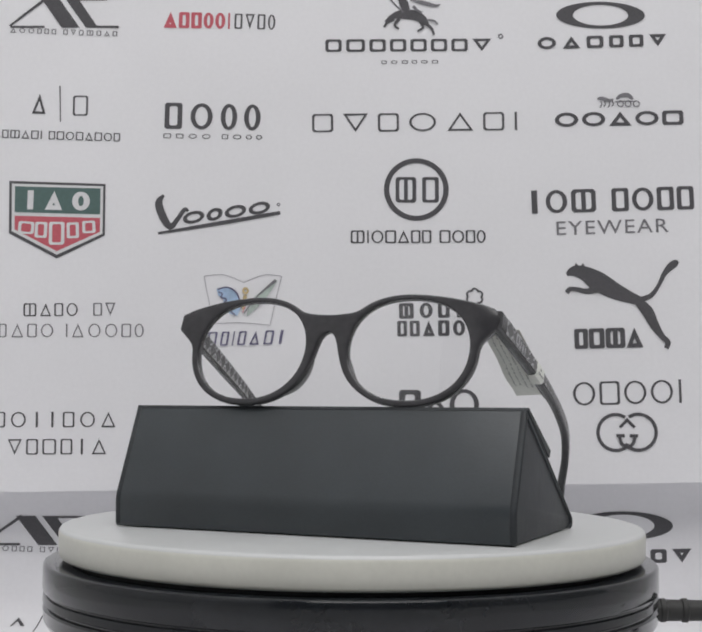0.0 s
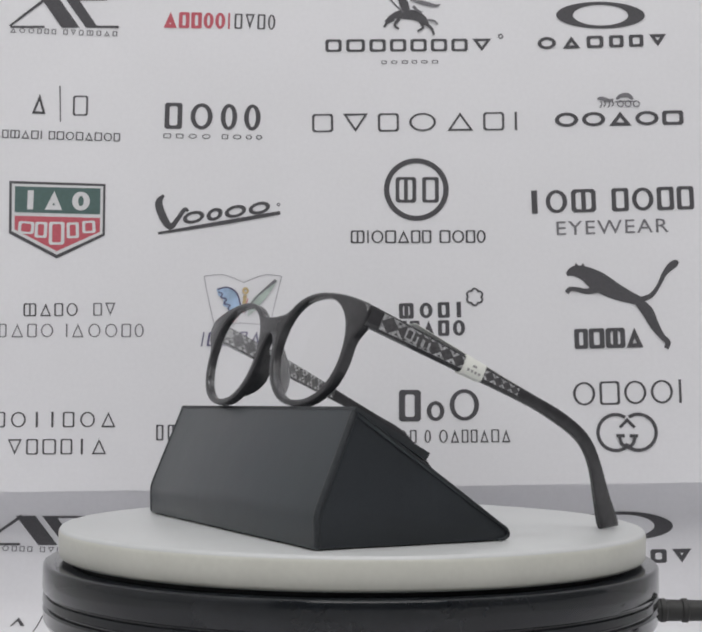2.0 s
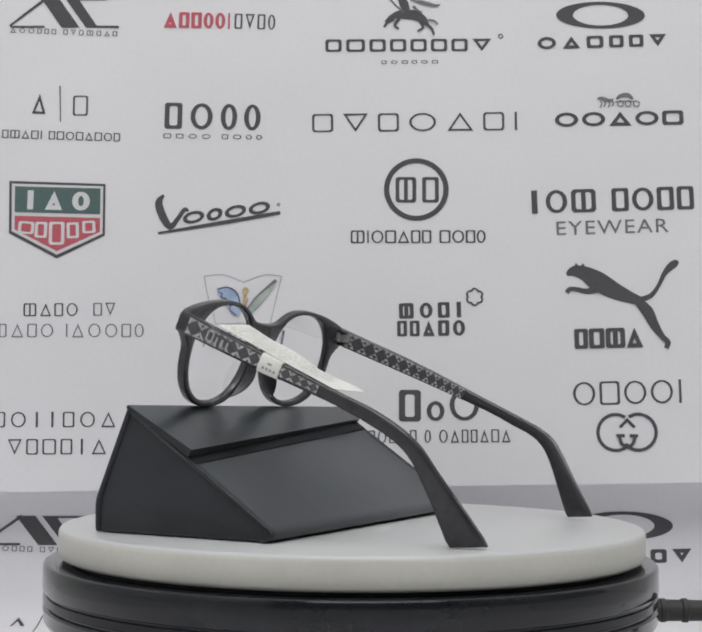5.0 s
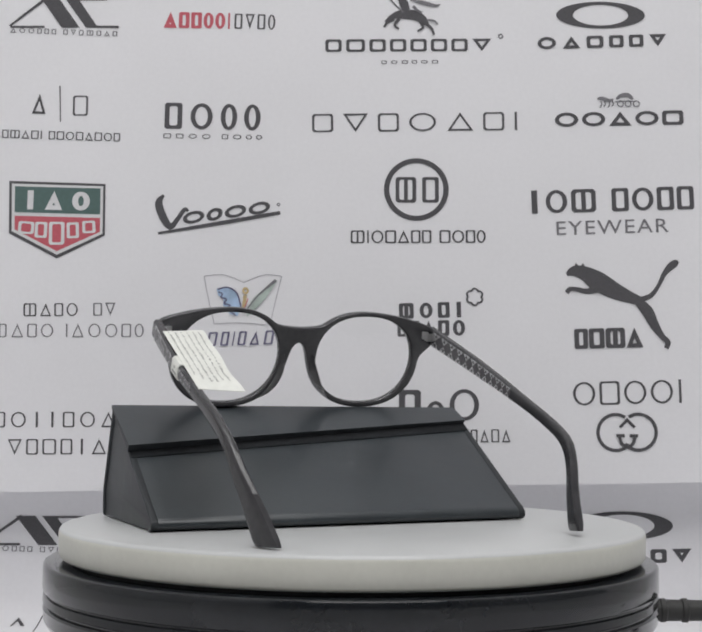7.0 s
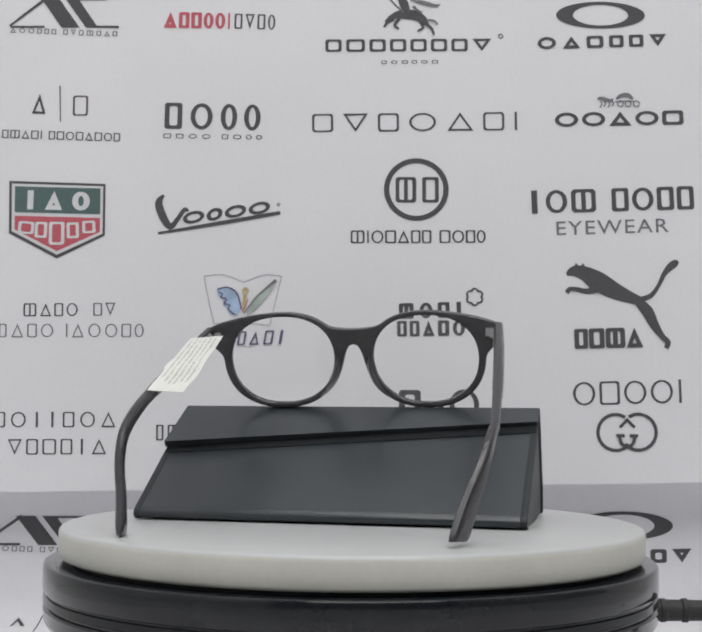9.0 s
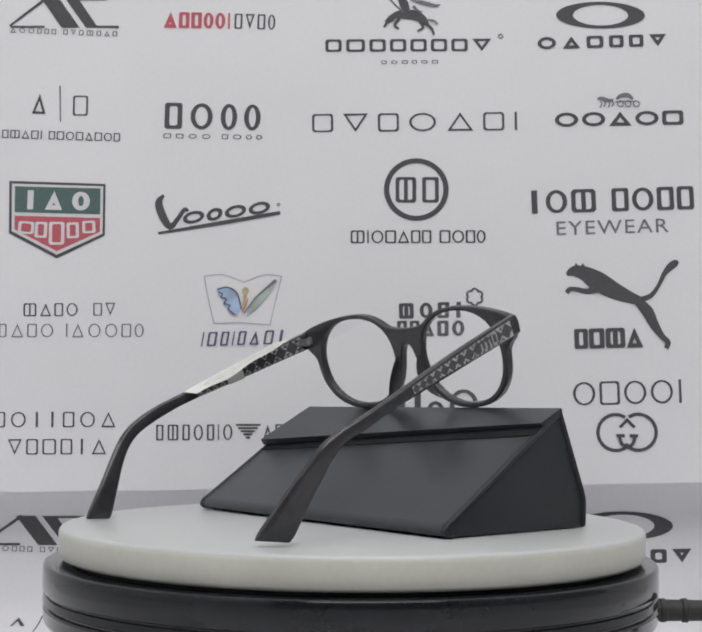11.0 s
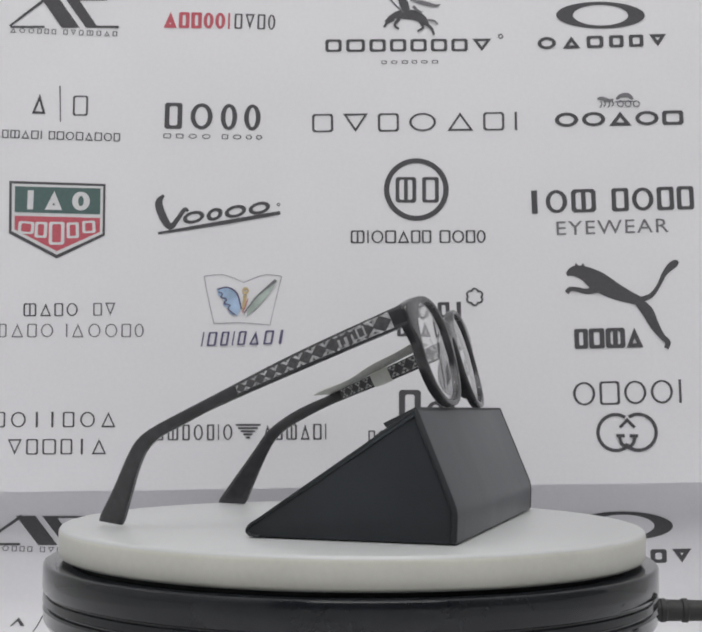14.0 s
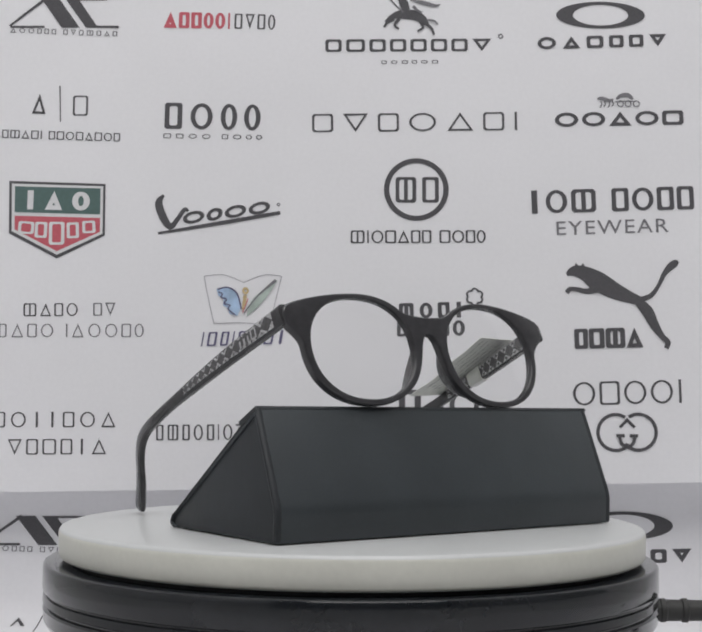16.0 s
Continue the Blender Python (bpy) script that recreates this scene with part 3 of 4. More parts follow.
def spectacle_case():
    thing = empty("spectacle_case", "black leatherette folding spectacle case standing as a wedge on the turntable", "glasses case")
    X0, X1 = -0.0760, 0.0921
    left_end, right_end = X0 - 0.0013, X1 + 0.0006

    def bent(name, line, label, ends=(left_end, right_end), thick=0.0020, mat=LEATHER, round_by=0.0008, thin=0):
        """A board that follows a profile line of (y, z) points, thick to the line's left; its first points may be thinner."""
        bm = bmesh.new()
        inner = []
        for q in range(len(line)):
            way = (line[min(q + 1, len(line) - 1)] - line[max(q - 1, 0)]).normalized()
            inner.append(line[q] + Vector((-way.y, way.x)) * thick * (0.45 if q < thin else 1.0))
        rows = [[bm.verts.new(Vector((x, *p)) - CASE_AT) for p in line + inner[::-1]] for x in ends]
        n = len(rows[0])
        for q in range(n):
            bm.faces.new((rows[0][q], rows[0][(q + 1) % n], rows[1][(q + 1) % n], rows[1][q]))
        for r in rows:
            bm.faces.new(r)
        bmesh.ops.recalc_face_normals(bm, faces=bm.faces)
        bmesh.ops.bevel(bm, geom=[e for e in bm.edges if e.calc_face_angle(0) > radians(50)], offset=round_by, segments=3, affect="EDGES", profile=0.5)
        sharp(part(name, bm, mat, thing, label), 50)

    def fold(a, k, c, ra, rc):
        """Profile points round a soft fold at k between a and c."""
        p0, p2 = k + (a - k).normalized() * ra, k + (c - k).normalized() * rc
        return [(1 - t) ** 2 * p0 + 2 * t * (1 - t) * k + t * t * p2 for t in [q / 8 for q in range(9)]]

    a, k, c, d = Vector(RIDGE), Vector(LIP), Vector(FRONT_FOOT), Vector(BACK_FOOT)
    bent("front_cover", [a] + fold(a, k, c, 0.0032, 0.0028) + [c], "smooth front board bent into a low lip")
    # a blunt round foot between base and back board
    ends = [Vector((0.0120, 0.0004)), Vector((0.0136, 0.00675))]
    lead = [Vector((0.0189, 0.0001)), Vector((0.0189, 0.0042))]
    rear = [(1 - t) ** 3 * ends[0] + 3 * t * (1 - t) ** 2 * lead[0] + 3 * t * t * (1 - t) * lead[1] + t ** 3 * ends[1] for t in [q / 12 for q in range(13)]]
    bent("base_panel", [c + Vector((0.0004, 0)), rear[0] - Vector((0.0001, 0))], "", (left_end + 0.0008, right_end - 0.0008))
    bent("back_panel", rear + [a + (d - a).normalized() * 0.0004], "long sloping back board with a rounded foot", round_by=0.0003, thin=len(rear))
    # dark binding turned over the ends of the boards
    slope = (a - d).normalized()
    for lo, hi in ((left_end - 0.0003, left_end + 0.0028), (right_end - 0.0028, right_end + 0.0003)):
        for line, thick, soft in (([a] + fold(a, k, c, 0.0032, 0.0028) + [c + Vector((0, 0.0003))], 0.0024, 0.00112), (rear[1:] + [a - slope * 0.0008], 0.0010, 0.0004)):
            wide = []
            for q in range(len(line)):
                way = (line[min(q + 1, len(line) - 1)] - line[max(q - 1, 0)]).normalized()
                wide.append(line[q] - Vector((-way.y, way.x)) * 0.0002)
            bent("edge_binding", wide, "dark rolled edge binding", (lo, hi), thick, LEATHER_EDGE, soft)
    foot, top = Vector((0, *BACK_FOOT)), Vector((0, *RIDGE))
    # end panels: they close the prism, set back a little behind the rims of the boards
    for x, s in ((left_end + 0.0007, 1), (right_end - 0.0007, -1)):
        bm = bmesh.new()
        heart = Vector((-0.034, 0.017))
        face = []
        for q in fold(a, k, c, 0.0032, 0.0028) + [c] + rear + [a]:
            spot = q + (heart - q).normalized() * (0.0004 if q.x > 0 else 0.0008)
            if not face or (spot - face[-1]).length > 0.0009:
                face.append(spot)
        outer = [bm.verts.new(Vector((x, *q)) - CASE_AT) for q in face]
        inner = [bm.verts.new(Vector((x + s * 0.0034, *q)) - CASE_AT) for q in face]
        n = len(face)
        for q in range(n):
            r = (q + 1) % n
            bm.faces.new((outer[q], inner[q], inner[r], outer[r]))
        bm.faces.new(outer[::-1])
        bm.faces.new(inner)
        bmesh.ops.recalc_face_normals(bm, faces=bm.faces)
        bmesh.ops.bevel(bm, geom=[e for e in bm.edges if e.calc_face_angle(0) > radians(60)], offset=0.0007, segments=2, affect="EDGES", profile=0.6)
        sharp(part("end_panel", bm, LEATHER_END, thing, "dark soft-edged end panel"), 50)
    # the closing flap over the ridge: its free edge runs aslant down the back panel
    bm = bmesh.new()
    way = (foot - top)
    out = Vector((0, -way.z, way.y)).normalized()
    if out.z < 0:
        out = -out
    cols = 14
    upper, lower, under_u, under_l = [], [], [], []
    for k in range(cols + 1):
        u = k / cols
        x = left_end + (right_end + 0.0006 - left_end) * u
        reach = 0.155 + 0.243 * u
        for lst, d, o in ((upper, 0.0, 0.0005), (lower, reach, 0.0024 + 0.0015 * u), (under_u, 0.0, -0.0008), (under_l, reach, 0.0007)):
            lst.append(bm.verts.new(top + way * d + out * o + Vector((x, 0, 0)) - CASE_AT))
    for k in range(cols):
        bm.faces.new((upper[k], upper[k + 1], lower[k + 1], lower[k]))
        bm.faces.new((lower[k], lower[k + 1], under_l[k + 1], under_l[k]))
        bm.faces.new((under_l[k], under_l[k + 1], under_u[k + 1], under_u[k]))
        bm.faces.new((under_u[k], under_u[k + 1], upper[k + 1], upper[k]))
    for k in (0, cols):
        bm.faces.new((upper[k], lower[k], under_l[k], under_u[k]))
    bmesh.ops.recalc_face_normals(bm, faces=bm.faces)
    for f in bm.faces:
        if abs(f.normal.dot(out)) < 0.6:
            f.material_index = 1
    # dark strip along the flap's free edge stands in for the shaded gap
    gap_strip = bmesh.new()
    rows = []
    for k in range(cols + 1):
        u = k / cols
        x = left_end + 0.0004 + (right_end - left_end - 0.0008) * u
        reach = 0.155 + 0.243 * u
        more = 0.065 - 0.02 * u
        rows.append([gap_strip.verts.new(top + way * d + out * o + Vector((x, 0, 0)) - CASE_AT)
                     for d, o in ((reach - 0.05, 0.0004), (reach + more, 0.0004), (reach + more, -0.0004), (reach - 0.05, -0.0004))])
    for p, q in zip(rows, rows[1:]):
        for k in range(4):
            gap_strip.faces.new((p[k], p[(k + 1) % 4], q[(k + 1) % 4], q[k]))
    gap_strip.faces.new(rows[0])
    gap_strip.faces.new(rows[-1])
    bmesh.ops.recalc_face_normals(gap_strip, faces=gap_strip.faces)
    sharp(part("flap_shade_strip", gap_strip, FLAP_SHADE, thing, "dark strip standing in for the shaded gap below the flap"), 30)
    sharp(part("flap", bm, [LEATHER, LEATHER_EDGE], thing, "closing flap with an aslant edge"), 30)
    return thing


case = spectacle_case()

# ---- the eyeglasses, resting on the case's ridge and on their temple tips ----
GLASSES_AT = Vector((0.0088, 0.0180, 0.0))
TILT, YAW = radians(15.5), radians(2.0)
FRONT_FOOT_AT = Vector((8.9, -49.3, 49.9))
AX_X = Vector((math.cos(YAW), math.sin(YAW), -0.007))
AX_BACK = Vector((-math.sin(YAW), math.cos(YAW), 0))
AX_U = AX_BACK * math.sin(TILT) + Vector((0, 0, math.cos(TILT)))
AX_N = AX_BACK * math.cos(TILT) - Vector((0, 0, math.sin(TILT)))  # to the rear


def front_point(x, h, n):
    """A place on the spectacle front, millimetres: x across, h up its face, n to the rear; the face bows backwards at its ends."""
    n = n + 3.2 * (x / 70.0) ** 2
    return (FRONT_FOOT_AT + AX_X * x + AX_U * h + AX_N * n) / 1000 - GLASSES_AT


LENS_X, LENS_H, LENS_A, LENS_B = 34.1, 23.2, 24.8, 20.8


def eye_shape(deg, grow_side=0.0, grow_top=0.0, grow_low=0.0):
    """Panto lens outline; 0 degrees is the outer side, 90 the top."""
    c, s = math.cos(radians(deg)), math.sin(radians(deg))
    r = (abs(c) ** 2.28 + abs(s) ** 2.28) ** (-1 / 2.28)
    x, y = r * c, r * s
    narrow = 1.0 - 0.045 * max(0.0, -y) - 0.03 * max(0.0, -y) * (1 if c < 0 else 0)
    return LENS_X + (LENS_A + grow_side) * x * narrow, LENS_H + (LENS_B + (grow_top if y > 0 else grow_low)) * y


def smoothed(pts, rounds=2):
    for _ in range(rounds):
        n = len(pts)
        pts = [((pts[k - 1][0] + 2 * pts[k][0] + pts[(k + 1) % n][0]) / 4, (pts[k - 1][1] + 2 * pts[k][1] + pts[(k + 1) % n][1]) / 4) for k in range(n)]
    return pts


def spectacle_front(parent):
    half = [(0.0, 37.5), (3.0, 37.6), (6.0, 37.9), (9.0, 38.2)]
    half += [eye_shape(d, 3.3, 2.0, 2.4) for d in range(140, 76, -4)]
    half += [(44.0, 45.5), (49.0, 44.9), (54.0, 44.0), (59.0, 42.9), (64.0, 41.6), (68.6, 40.4), (70.0, 39.2), (70.2, 36.0), (69.8, 32.4), (68.2, 30.2), (64.6, 29.0)]
    half += [eye_shape(d, 3.4, 2.6, 2.4) for d in range(6, -142, -4)]
    half += [(9.8, 9.6), (7.8, 13.4), (6.2, 17.5), (5.1, 21.5), (4.4, 25.0), (3.6, 28.2), (2.2, 30.4), (0.0, 31.3)]
    outline = half + [(-x, h) for x, h in half[-2:0:-1]]
    outline = smoothed(outline, 2)
    cu = bpy.data.curves.new("outline", "CURVE")
    cu.dimensions, cu.fill_mode = "2D", "BOTH"
    cu.extrude, cu.bevel_depth, cu.bevel_resolution, cu.offset = 1.3, 0.8, 2, -0.8
    hole = [eye_shape(d) for d in range(0, 360, 3)]
    for pts in (outline, hole, [(-x, h) for x, h in hole]):
        sp = cu.splines.new("POLY")
        sp.points.add(len(pts) - 1)
        for q, c in zip(sp.points, pts):
            q.co = (c[0], c[1], 0, 1)
        sp.use_cyclic_u = True
    tmp = new("outline", cu)
    me = bpy.data.meshes.new_from_object(tmp.evaluated_get(bpy.context.evaluated_depsgraph_get()))
    bpy.data.objects.remove(tmp)
    bm = bmesh.new()
    bm.from_mesh(me)
    bmesh.ops.remove_doubles(bm, verts=bm.verts, dist=0.001)
    for v in bm.verts:
        v.co = front_point(v.co.x, v.co.y, -v.co.z)
    bmesh.ops.recalc_face_normals(bm, faces=bm.faces)
    sharp(part("front_frame", bm, ACETATE, parent, "thick dark grey acetate front"), 32)


def lens(parent, side):
    bm = bmesh.new()
    n, rings = 120, 8
    for face, off in ((0, -0.35), (1, 0.35)):
        grid = []
        for r in range(rings + 1):
            t = r / rings
            if r == 0:
                grid.append([bm.verts.new(front_point(side * LENS_X, LENS_H, off - 1.2))])
                continue
            ring = []
            for k in range(n):
                x, h = eye_shape(360 * k / n, 0.15, 0.15, 0.15)
                x, h = LENS_X + (x - LENS_X) * t, LENS_H + (h - LENS_H) * t
                ring.append(bm.verts.new(front_point(side * x, h, off - 1.2 * (1 - t * t))))
            grid.append(ring)
        for k in range(n):
            j = (k + 1) % n
            bm.faces.new((grid[0][0], grid[1][k], grid[1][j]))
            for r in range(1, rings):
                bm.faces.new((grid[r][k], grid[r + 1][k], grid[r + 1][j], grid[r][j]))
        if face == 0:
            rim = grid[-1]
        else:
            for k in range(n):
                bm.faces.new((rim[k], rim[(k + 1) % n], grid[-1][(k + 1) % n], grid[-1][k]))
    bmesh.ops.recalc_face_normals(bm, faces=bm.faces)
    ob = part("lens", bm, LENS, parent, "clear demo lens")
    sharp(ob, 40)
    ob.visible_shadow = False


def nose_pad(parent, side):
    """A moulded fin on the inner rim that reaches back."""
    bm = bmesh.new()
    n = 16
    rows = []
    for k in range(n + 1):
        u = k / n
        d = 172 + 62 * u
        x, h = eye_shape(d, 2.2, 2.2, 2.2)
        grow = math.sin(math.pi * u) ** 0.8
        reach = 1.2 + 6.0 * grow
        th = 0.5 + 1.1 * grow
        out = 1.6 * grow
        row = []
        for w, b in ((-th, 0.6), (-th * 0.8, reach * 0.6), (0.0, reach), (th * 0.8, reach * 0.75), (th, 0.6)):
            row.append(bm.verts.new(front_point(side * (x + w + out * 0.25 * b / 4), h, b)))
        rows.append(row)
    for a, b in zip(rows, rows[1:]):
        for k in range(len(a) - 1):
            bm.faces.new((a[k], a[k + 1], b[k + 1], b[k]))
        bm.faces.new((a[-1], a[0], b[0], b[-1]))
    bm.faces.new(rows[0])
    bm.faces.new(rows[-1])
    bmesh.ops.recalc_face_normals(bm, faces=bm.faces)
    sharp(part("nose_pad", bm, ACETATE, parent, "moulded acetate nose pad"), 60)


# temple stations, millimetres: lateral place, upper edge (y, z), lower edge (y, z), thickness
TEMPLE = {
    1: [(77.2, -33.5, 86.9, -37.0, 79.4, 4.2), (79.6, 4.9, 69.7, 2.0, 63.6, 4.0), (80.0, 37.0, 55.0, 35.0, 50.6, 3.6), (79.4, 52.1, 48.2, 50.0, 43.2, 3.4),
        (78.6, 63.4, 41.1, 59.8, 37.1, 3.4), (77.6, 69.2, 35.4, 65.0, 31.6, 3.4), (76.2, 74.0, 27.9, 68.8, 24.2, 3.6), (72.8, 81.4, 15.9, 73.0, 13.0, 3.8), (69.4, 90.9, 0.9, 77.3, 0.3, 3.8)],
    -1: [(-59.6, -38.0, 88.6, -41.3, 81.0, 4.2), (-64.2, 3.0, 70.0, 0.2, 63.6, 4.0), (-67.4, 38.0, 52.4, 36.0, 48.2, 3.6), (-68.4, 52.0, 45.4, 49.6, 41.2, 3.4),
         (-68.0, 62.2, 40.2, 58.8, 36.4, 3.4), (-67.4, 68.2, 35.8, 64.0, 31.2, 3.4), (-65.8, 73.2, 29.1, 68.0, 23.6, 3.6), (-62.3, 80.2, 17.9, 72.5, 13.0, 3.8), (-58.8, 90.2, 2.4, 77.2, 1.3, 3.8)],
}


def temple_at(side, t):
    """Station values at t from 0 (hinge) to 1 (tip)."""
    p = [np.array(q) for q in TEMPLE[side]]
    spans = [0.0]
    for a, b in zip(p, p[1:]):
        spans.append(spans[-1] + float(np.hypot(b[1] - a[1], b[2] - a[2])))
    s = t * spans[-1]
    k = max(i for i in range(len(p) - 1) if spans[i] <= s + 1e-9)
    u = (s - spans[k]) / (spans[k + 1] - spans[k])
    a, b, c, d = p[max(k - 1, 0)], p[k], p[k + 1], p[min(k + 2, len(p) - 1)]
    ta = (c - a) / (spans[k + 1] - spans[max(k - 1, 0)]) * (spans[k + 1] - spans[k])
    tb = (d - b) / (spans[min(k + 2, len(p) - 1)] - spans[k]) * (spans[k + 1] - spans[k])
    return (2 * u ** 3 - 3 * u ** 2 + 1) * b + (u ** 3 - 2 * u ** 2 + u) * ta + (-2 * u ** 3 + 3 * u ** 2) * c + (u ** 3 - u ** 2) * tb


def temple_point(side, t, v, out):
    """A place by the temple: v from 0 (lower edge) to 1 (upper edge), out millimetres outwards from its middle."""
    x, y1, z1, y0, z0, th = temple_at(side, t)
    toe = 0.28 * min(max((t - 0.66) / 0.25, 0.0), 1.0)
    if t > 0.97:  # rounded tip
        u = (t - 0.97) / 0.03
        v = 0.5 + (v - 0.5) * math.sqrt(1 - 0.16 * u * u)
        out *= math.sqrt(1 - 0.6 * u * u)
    y = y0 + (y1 - y0) * v
    x -= side * toe * (y - (y0 + y1) / 2)
    return Vector((x + side * out, y, z0 + (z1 - z0) * v)) / 1000 - GLASSES_AT


def flat_on_temple(bm, side, face, pts, proud=0.12, depth=0.25):
    """A thin piece that lies on the outer (1) or inner (-1) face of the temple; pts are (t, v)."""
    def place(t, v, o):
        half = temple_at(side, t)[5] / 2
        return temple_point(side, t, v, face * (half + o))
    a = [bm.verts.new(place(t, v, proud)) for t, v in pts]
    b = [bm.verts.new(place(t, v, proud - depth)) for t, v in pts]
    n = len(pts)
    bm.faces.new(a)
    bm.faces.new(b[::-1])
    for k in range(n):
        j = (k + 1) % n
        bm.faces.new((a[k], b[k], b[j], a[j]))


def temple(parent, side):
    bm = bmesh.new()
    stations = [k / 60 for k in range(59)] + [0.976, 0.983, 0.99, 0.995, 0.998, 1.0]
    rows = []
    for t in stations:
        half = temple_at(side, t)[5] / 2
        row = []
        for v, o in ((0.0, -0.55), (0.0, 0.55), (0.1, 0.92), (0.2, 1.0), (0.8, 1.0), (0.9, 0.92), (1.0, 0.55), (1.0, -0.55), (0.9, -0.92), (0.8, -1.0), (0.2, -1.0), (0.1, -0.92)):
            row.append(bm.verts.new(temple_point(side, t, v, o * half)))
        rows.append(row)
    for a, b in zip(rows, rows[1:]):
        for k in range(len(a)):
            j = (k + 1) % len(a)
            bm.faces.new((a[k], a[j], b[j], b[k]))
    bm.faces.new(rows[0])
    bm.faces.new(rows[-1])
    bmesh.ops.recalc_face_normals(bm, faces=bm.faces)
    arm = sharp(part("temple", bm, ACETATE, parent, "dark acetate temple with a lozenge-patterned inlay"), 45)
    # the patterned inlay on both faces
    first, last, count = 0.0334, 0.45, 12
    shrink = 0.945  # the pattern grows finer towards the tip
    sizes = [shrink ** k for k in range(count)]
    sizes = [q * (last - first) / sum(sizes) for q in sizes]
    for face in (1, -1):
        bm = bmesh.new()
        rows = []
        for k in range(26):
            t = (2 + k) / 60
            slim = 0.005 * k if face > 0 else 0.0
            half = temple_at(side, t)[5] / 2
            rows.append([bm.verts.new(temple_point(side, t, v, face * (half + o))) for v, o in ((0.1 + slim, 0.12), (0.9 - slim, 0.12), (0.9 - slim, -0.08), (0.1 + slim, -0.08))])
        for p, q in zip(rows, rows[1:]):
            for k in range(4):
                bm.faces.new((p[k], p[(k + 1) % 4], q[(k + 1) % 4], q[k]))
        bm.faces.new(rows[0])
        bm.faces.new(rows[-1])
        bmesh.ops.recalc_face_normals(bm, faces=bm.faces)
        part("inlay_strip", bm, INLAY_SILVER if face > 0 else INLAY_DARK, arm, "dull silvery woven inlay strip" if face > 0 else "dark woven inlay strip")
        for k in range(count):
            w = sizes[k]
            c = first + sum(sizes[:k]) + w / 2
            if face > 0:
                bm = bmesh.new()
                flat_on_temple(bm, side, face, [(c - 0.55 * w, 0.5), (c, 0.09 + 0.005 * k), (c + 0.55 * w, 0.5), (c, 0.91 - 0.005 * k)], 0.22, 0.2)
                for e in (-1, 1):
                    flat_on_temple(bm, side, face, [(c + 0.38 * w, 0.5 + e * 0.33), (c + 0.5 * w, 0.5 + e * 0.19), (c + 0.62 * w, 0.5 + e * 0.33)], 0.2, 0.2)
                bmesh.ops.recalc_face_normals(bm, faces=bm.faces)
                part("lozenge", bm, INLAY_DARK, arm)
                continue
            for e in (-1, 1):
                bm = bmesh.new()
                for lo, hi, near, far in ((0.1, 0.48, 0.4, 0.2), (0.52, 0.9, 0.4, 0.2), (0.3, 0.7, 0.2, 0.03)):
                    m = (lo + hi) / 2
                    flat_on_temple(bm, side, face, [(c + (lo - 0.5) * w, 0.5 + e * near), (c + (hi - 0.5) * w, 0.5 + e * near), (c + (m - 0.5) * w, 0.5 + e * far)], 0.2, 0.2)
                bmesh.ops.recalc_face_normals(bm, faces=bm.faces)
                part("inlay_triangle", bm, INLAY_PALE, arm)
    # small silver marks on a dark ground, on the outer face near the hinge
    bm = bmesh.new()
    for t0, t1 in ((0.098, 0.14), (0.14, 0.182)):
        flat_on_temple(bm, side, 1, [(t0, 0.3), (t1, 0.3), (t1, 0.76), (t0, 0.76)], 0.27, 0.2)
    bmesh.ops.recalc_face_normals(bm, faces=bm.faces)
    part("mark_plate", bm, INLAY_DARK, arm)
    bm = bmesh.new()

    def post(c, w, v0, v1):
        flat_on_temple(bm, side, 1, [(c - w / 2, v0), (c + w / 2, v0), (c + w / 2, v1), (c - w / 2, v1)], 0.36, 0.2)

    for c, w, v1 in ((0.103, 0.0045, 0.8), (0.121, 0.0045, 0.8), (0.135, 0.005, 0.62), (0.152, 0.008, 0.62), (0.17, 0.006, 0.62)):
        post(c, w, 0.24, v1)
    post(0.112, 0.0135, 0.24, 0.31)
    post(0.112, 0.0135, 0.73, 0.8)
    bmesh.ops.recalc_face_normals(bm, faces=bm.faces)
    part("metal_mark", bm, MARK_SILVER, arm, "small silver inset bars")
    # hinge
    bm = bmesh.new()
    r = bmesh.ops.create_cone(bm, cap_ends=True, segments=20, radius1=0.0013, radius2=0.0013, depth=0.005)
    bmesh.ops.translate(bm, verts=r["verts"], vec=temple_point(side, 0.012, 0.5, -3.0))
    c = temple_point(side, 0.03, 0.5, -2.3)
    box(bm, c - Vector((0.0010, 0.0035, 0.0018)), c + Vector((0.0010, 0.0035, 0.0018)))
    c = temple_point(side, 0.012, 0.5, -4.2)
    box(bm, c - Vector((0.0016, 0.0012, 0.0018)), c + Vector((0.0016, 0.0012, 0.0018)))
    sharp(part("hinge", bm, SILVER, arm, "small metal barrel hinge"), 40)
    return arm


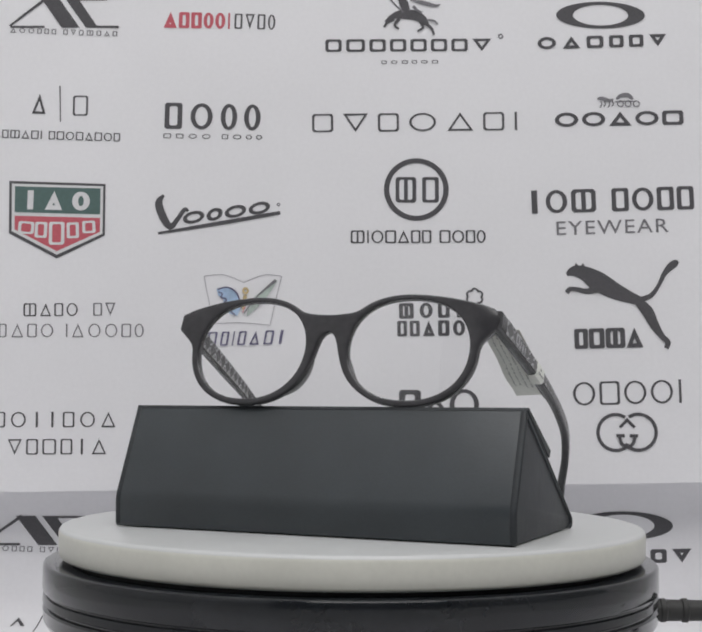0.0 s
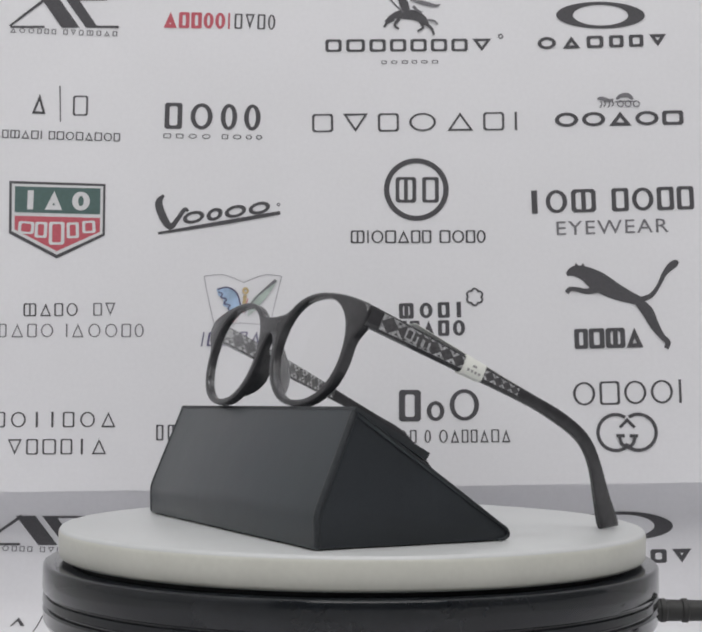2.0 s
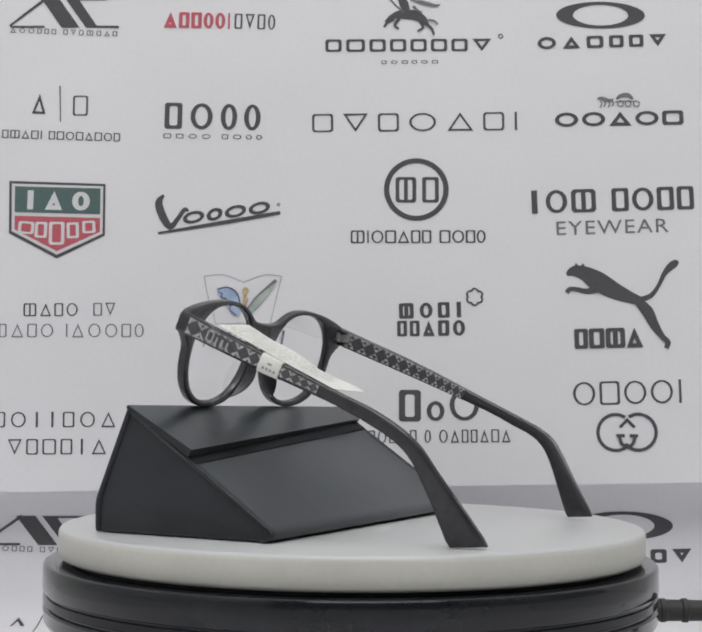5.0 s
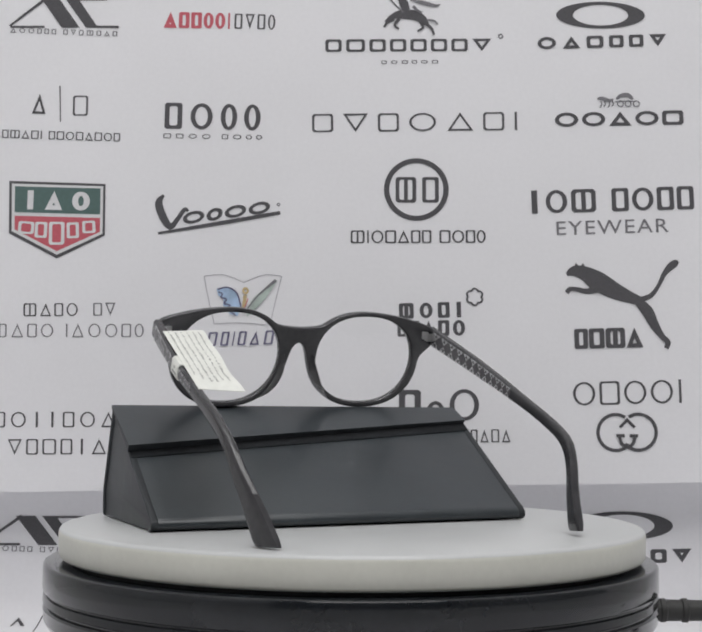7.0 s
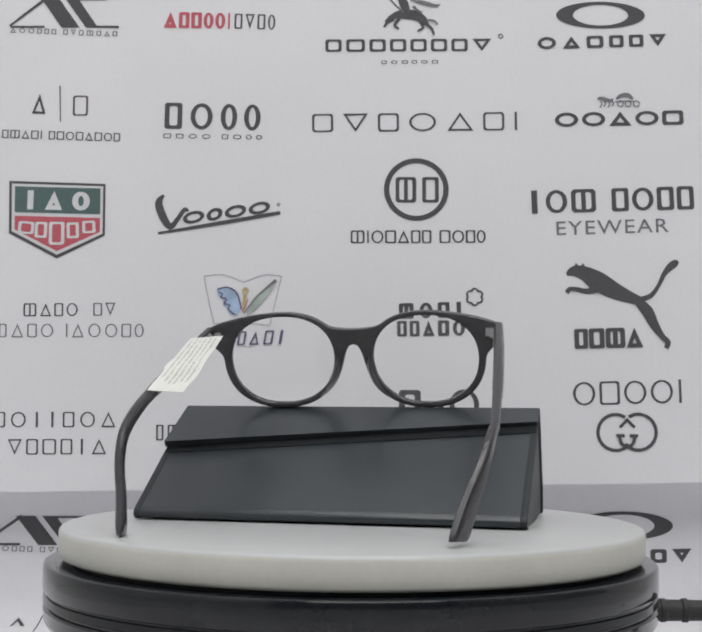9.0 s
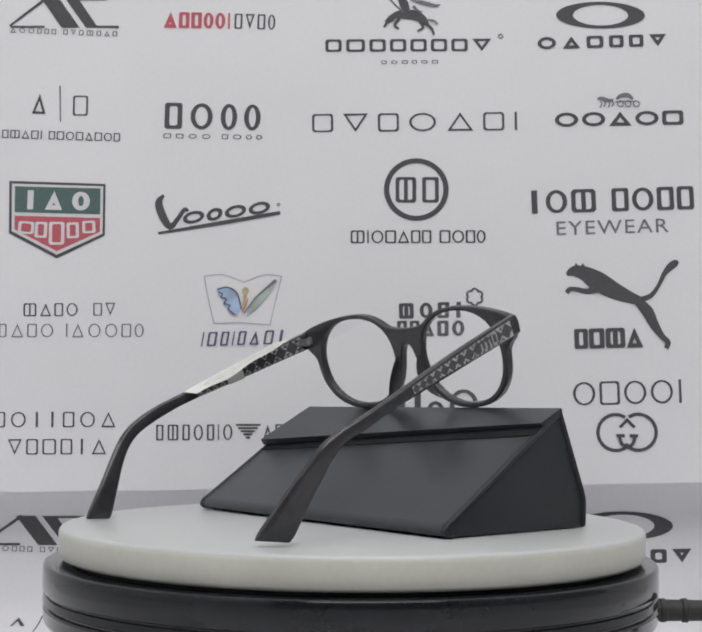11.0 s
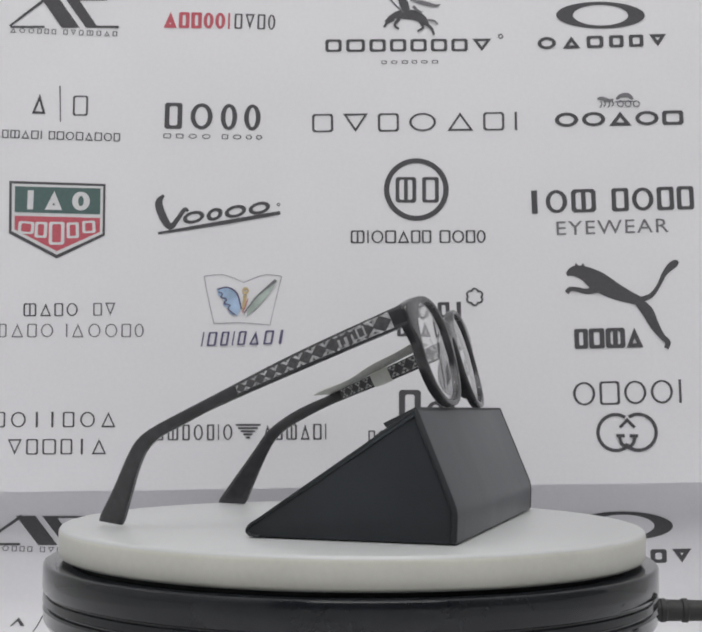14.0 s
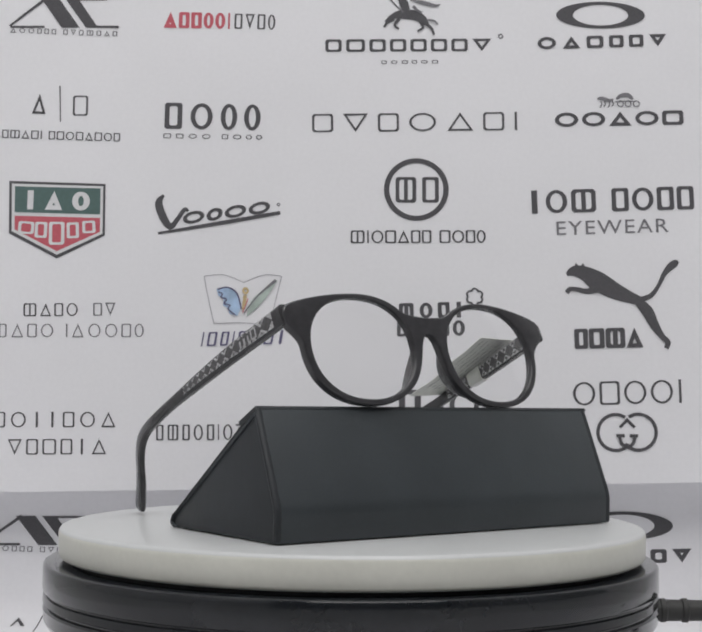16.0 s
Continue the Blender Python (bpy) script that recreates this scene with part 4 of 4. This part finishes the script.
def paper_tag(parent):
    """A long price label folded round the temple, its free end lying inwards."""
    a, b, c, d = [Vector(q) for q in ((80.2, -16.0, 80.7), (63.4, -12.8, 80.9), (62.6, 39.0, 54.7), (80.3, 35.4, 55.9))]

    def place(u, v, n):
        p = a.lerp(b, u).lerp(d.lerp(c, u), v)
        sag = 0.5 * math.sin(2 * math.pi * v + 0.6) * u + 0.4 * math.sin(4.3 * math.pi * v + 2 * u) * u - 0.8 * u * (1 - u) * v
        return (p + Vector((0, 0.4, 0.9)) * (sag + n)) / 1000 - GLASSES_AT

    bm = bmesh.new()
    nu, nv = 8, 16
    top = [[bm.verts.new(place(i / nu, j / nv, 0.1)) for j in range(nv + 1)] for i in range(nu + 1)]
    low = [[bm.verts.new(place(i / nu, j / nv, -0.1)) for j in range(nv + 1)] for i in range(nu + 1)]
    for i in range(nu):
        for j in range(nv):
            bm.faces.new((top[i][j], top[i + 1][j], top[i + 1][j + 1], top[i][j + 1]))
            bm.faces.new((low[i][j + 1], low[i + 1][j + 1], low[i + 1][j], low[i][j]))
    edge = [(i, 0) for i in range(nu)] + [(nu, j) for j in range(nv)] + [(i, nv) for i in range(nu, 0, -1)] + [(0, j) for j in range(nv, 0, -1)]
    for (i, j), (k, m) in zip(edge, edge[1:] + edge[:1]):
        bm.faces.new((top[i][j], top[k][m], low[k][m], low[i][j]))
    bmesh.ops.recalc_face_normals(bm, faces=bm.faces)
    tag = sharp(part("paper_label", bm, TAG_PAPER, parent, "white paper price label with rows of small print"), 40)
    rng = random.Random(4)
    bm = bmesh.new()
    for line in range(6):
        u = 0.11 + 0.142 * line
        v = rng.uniform(0.025, 0.05)
        stop = rng.uniform(0.74, 0.88)
        while v < stop:
            w = rng.uniform(0.008, 0.03)
            lean, tall = rng.uniform(-0.008, 0.008), rng.uniform(0.02, 0.045)
            for s in (0.22, -0.22):
                q = [bm.verts.new(place(uu + lean, vv, s)) for uu, vv in ((u, v), (u + tall, v), (u + tall, v + w), (u, v + w))]
                bm.faces.new(q if s > 0 else q[::-1])
            v += w + rng.choice((0.007, 0.01, 0.012, 0.028))
    part("small_print", bm, TAG_INK, tag, "rows of small grey printed dashes")
    # the band that wraps the temple
    bm = bmesh.new()
    n = 10
    rows = []
    for k in range(n + 1):
        t = 0.275 + 0.062 * k / n
        half = temple_at(1, t)[5] / 2 + 0.45
        rows.append([bm.verts.new(temple_point(1, t, v, o * half)) for v, o in ((-0.05, -0.7), (-0.05, 0.7), (0.1, 1), (0.9, 1), (1.06, 0.7), (1.06, -0.7), (0.9, -1), (0.1, -1))])
    for p, q in zip(rows, rows[1:]):
        for k in range(8):
            bm.faces.new((p[k], p[(k + 1) % 8], q[(k + 1) % 8], q[k]))
    bm.faces.new(rows[0])
    bm.faces.new(rows[-1])
    bmesh.ops.recalc_face_normals(bm, faces=bm.faces)
    band = sharp(part("label_band", bm, TAG_PAPER, parent, "white label band wrapped round the temple"), 40)
    bm = bmesh.new()
    for k in range(4):
        c = 0.288 + 0.011 * k
        flat_on_temple(bm, 1, 1, [(c, 0.2), (c + 0.007, 0.2), (c + 0.007, 0.36), (c, 0.36)], 0.55, 0.1)
    flat_on_temple(bm, 1, 1, [(0.3, 0.55), (0.312, 0.55), (0.312, 0.68), (0.3, 0.68)], 0.55, 0.1)
    bmesh.ops.recalc_face_normals(bm, faces=bm.faces)
    part("small_print", bm, TAG_INK, band)


def eyeglasses():
    thing = empty("eyeglasses", "dark acetate eyeglasses with clear lenses, propped on a black case", "glasses")
    spectacle_front(thing)
    for side in (1, -1):
        lens(thing, side)
        nose_pad(thing, side)
        temple(thing, side)
    paper_tag(thing)
    return thing


glasses = eyeglasses()


# ---- what moves: everything on the turntable turns at one steady rate ----
def motions():
    times = [k * 0.25 for k in range(65)]
    walk(platter, [(t, pose(PLATTER_X, 0, PLATTER_LIFT, 0, 0, SPIN_START + SPIN_RATE * t)) for t in times])
    walk(case, [(t, pose(0, 0, 0, 0, 0, SPIN_START + SPIN_RATE * t) @ Matrix.Translation(CASE_AT)) for t in times])
    walk(glasses, [(t, pose(0, 0, 0, 0, 0, SPIN_START + SPIN_RATE * t) @ Matrix.Translation(GLASSES_AT)) for t in times])


motions()
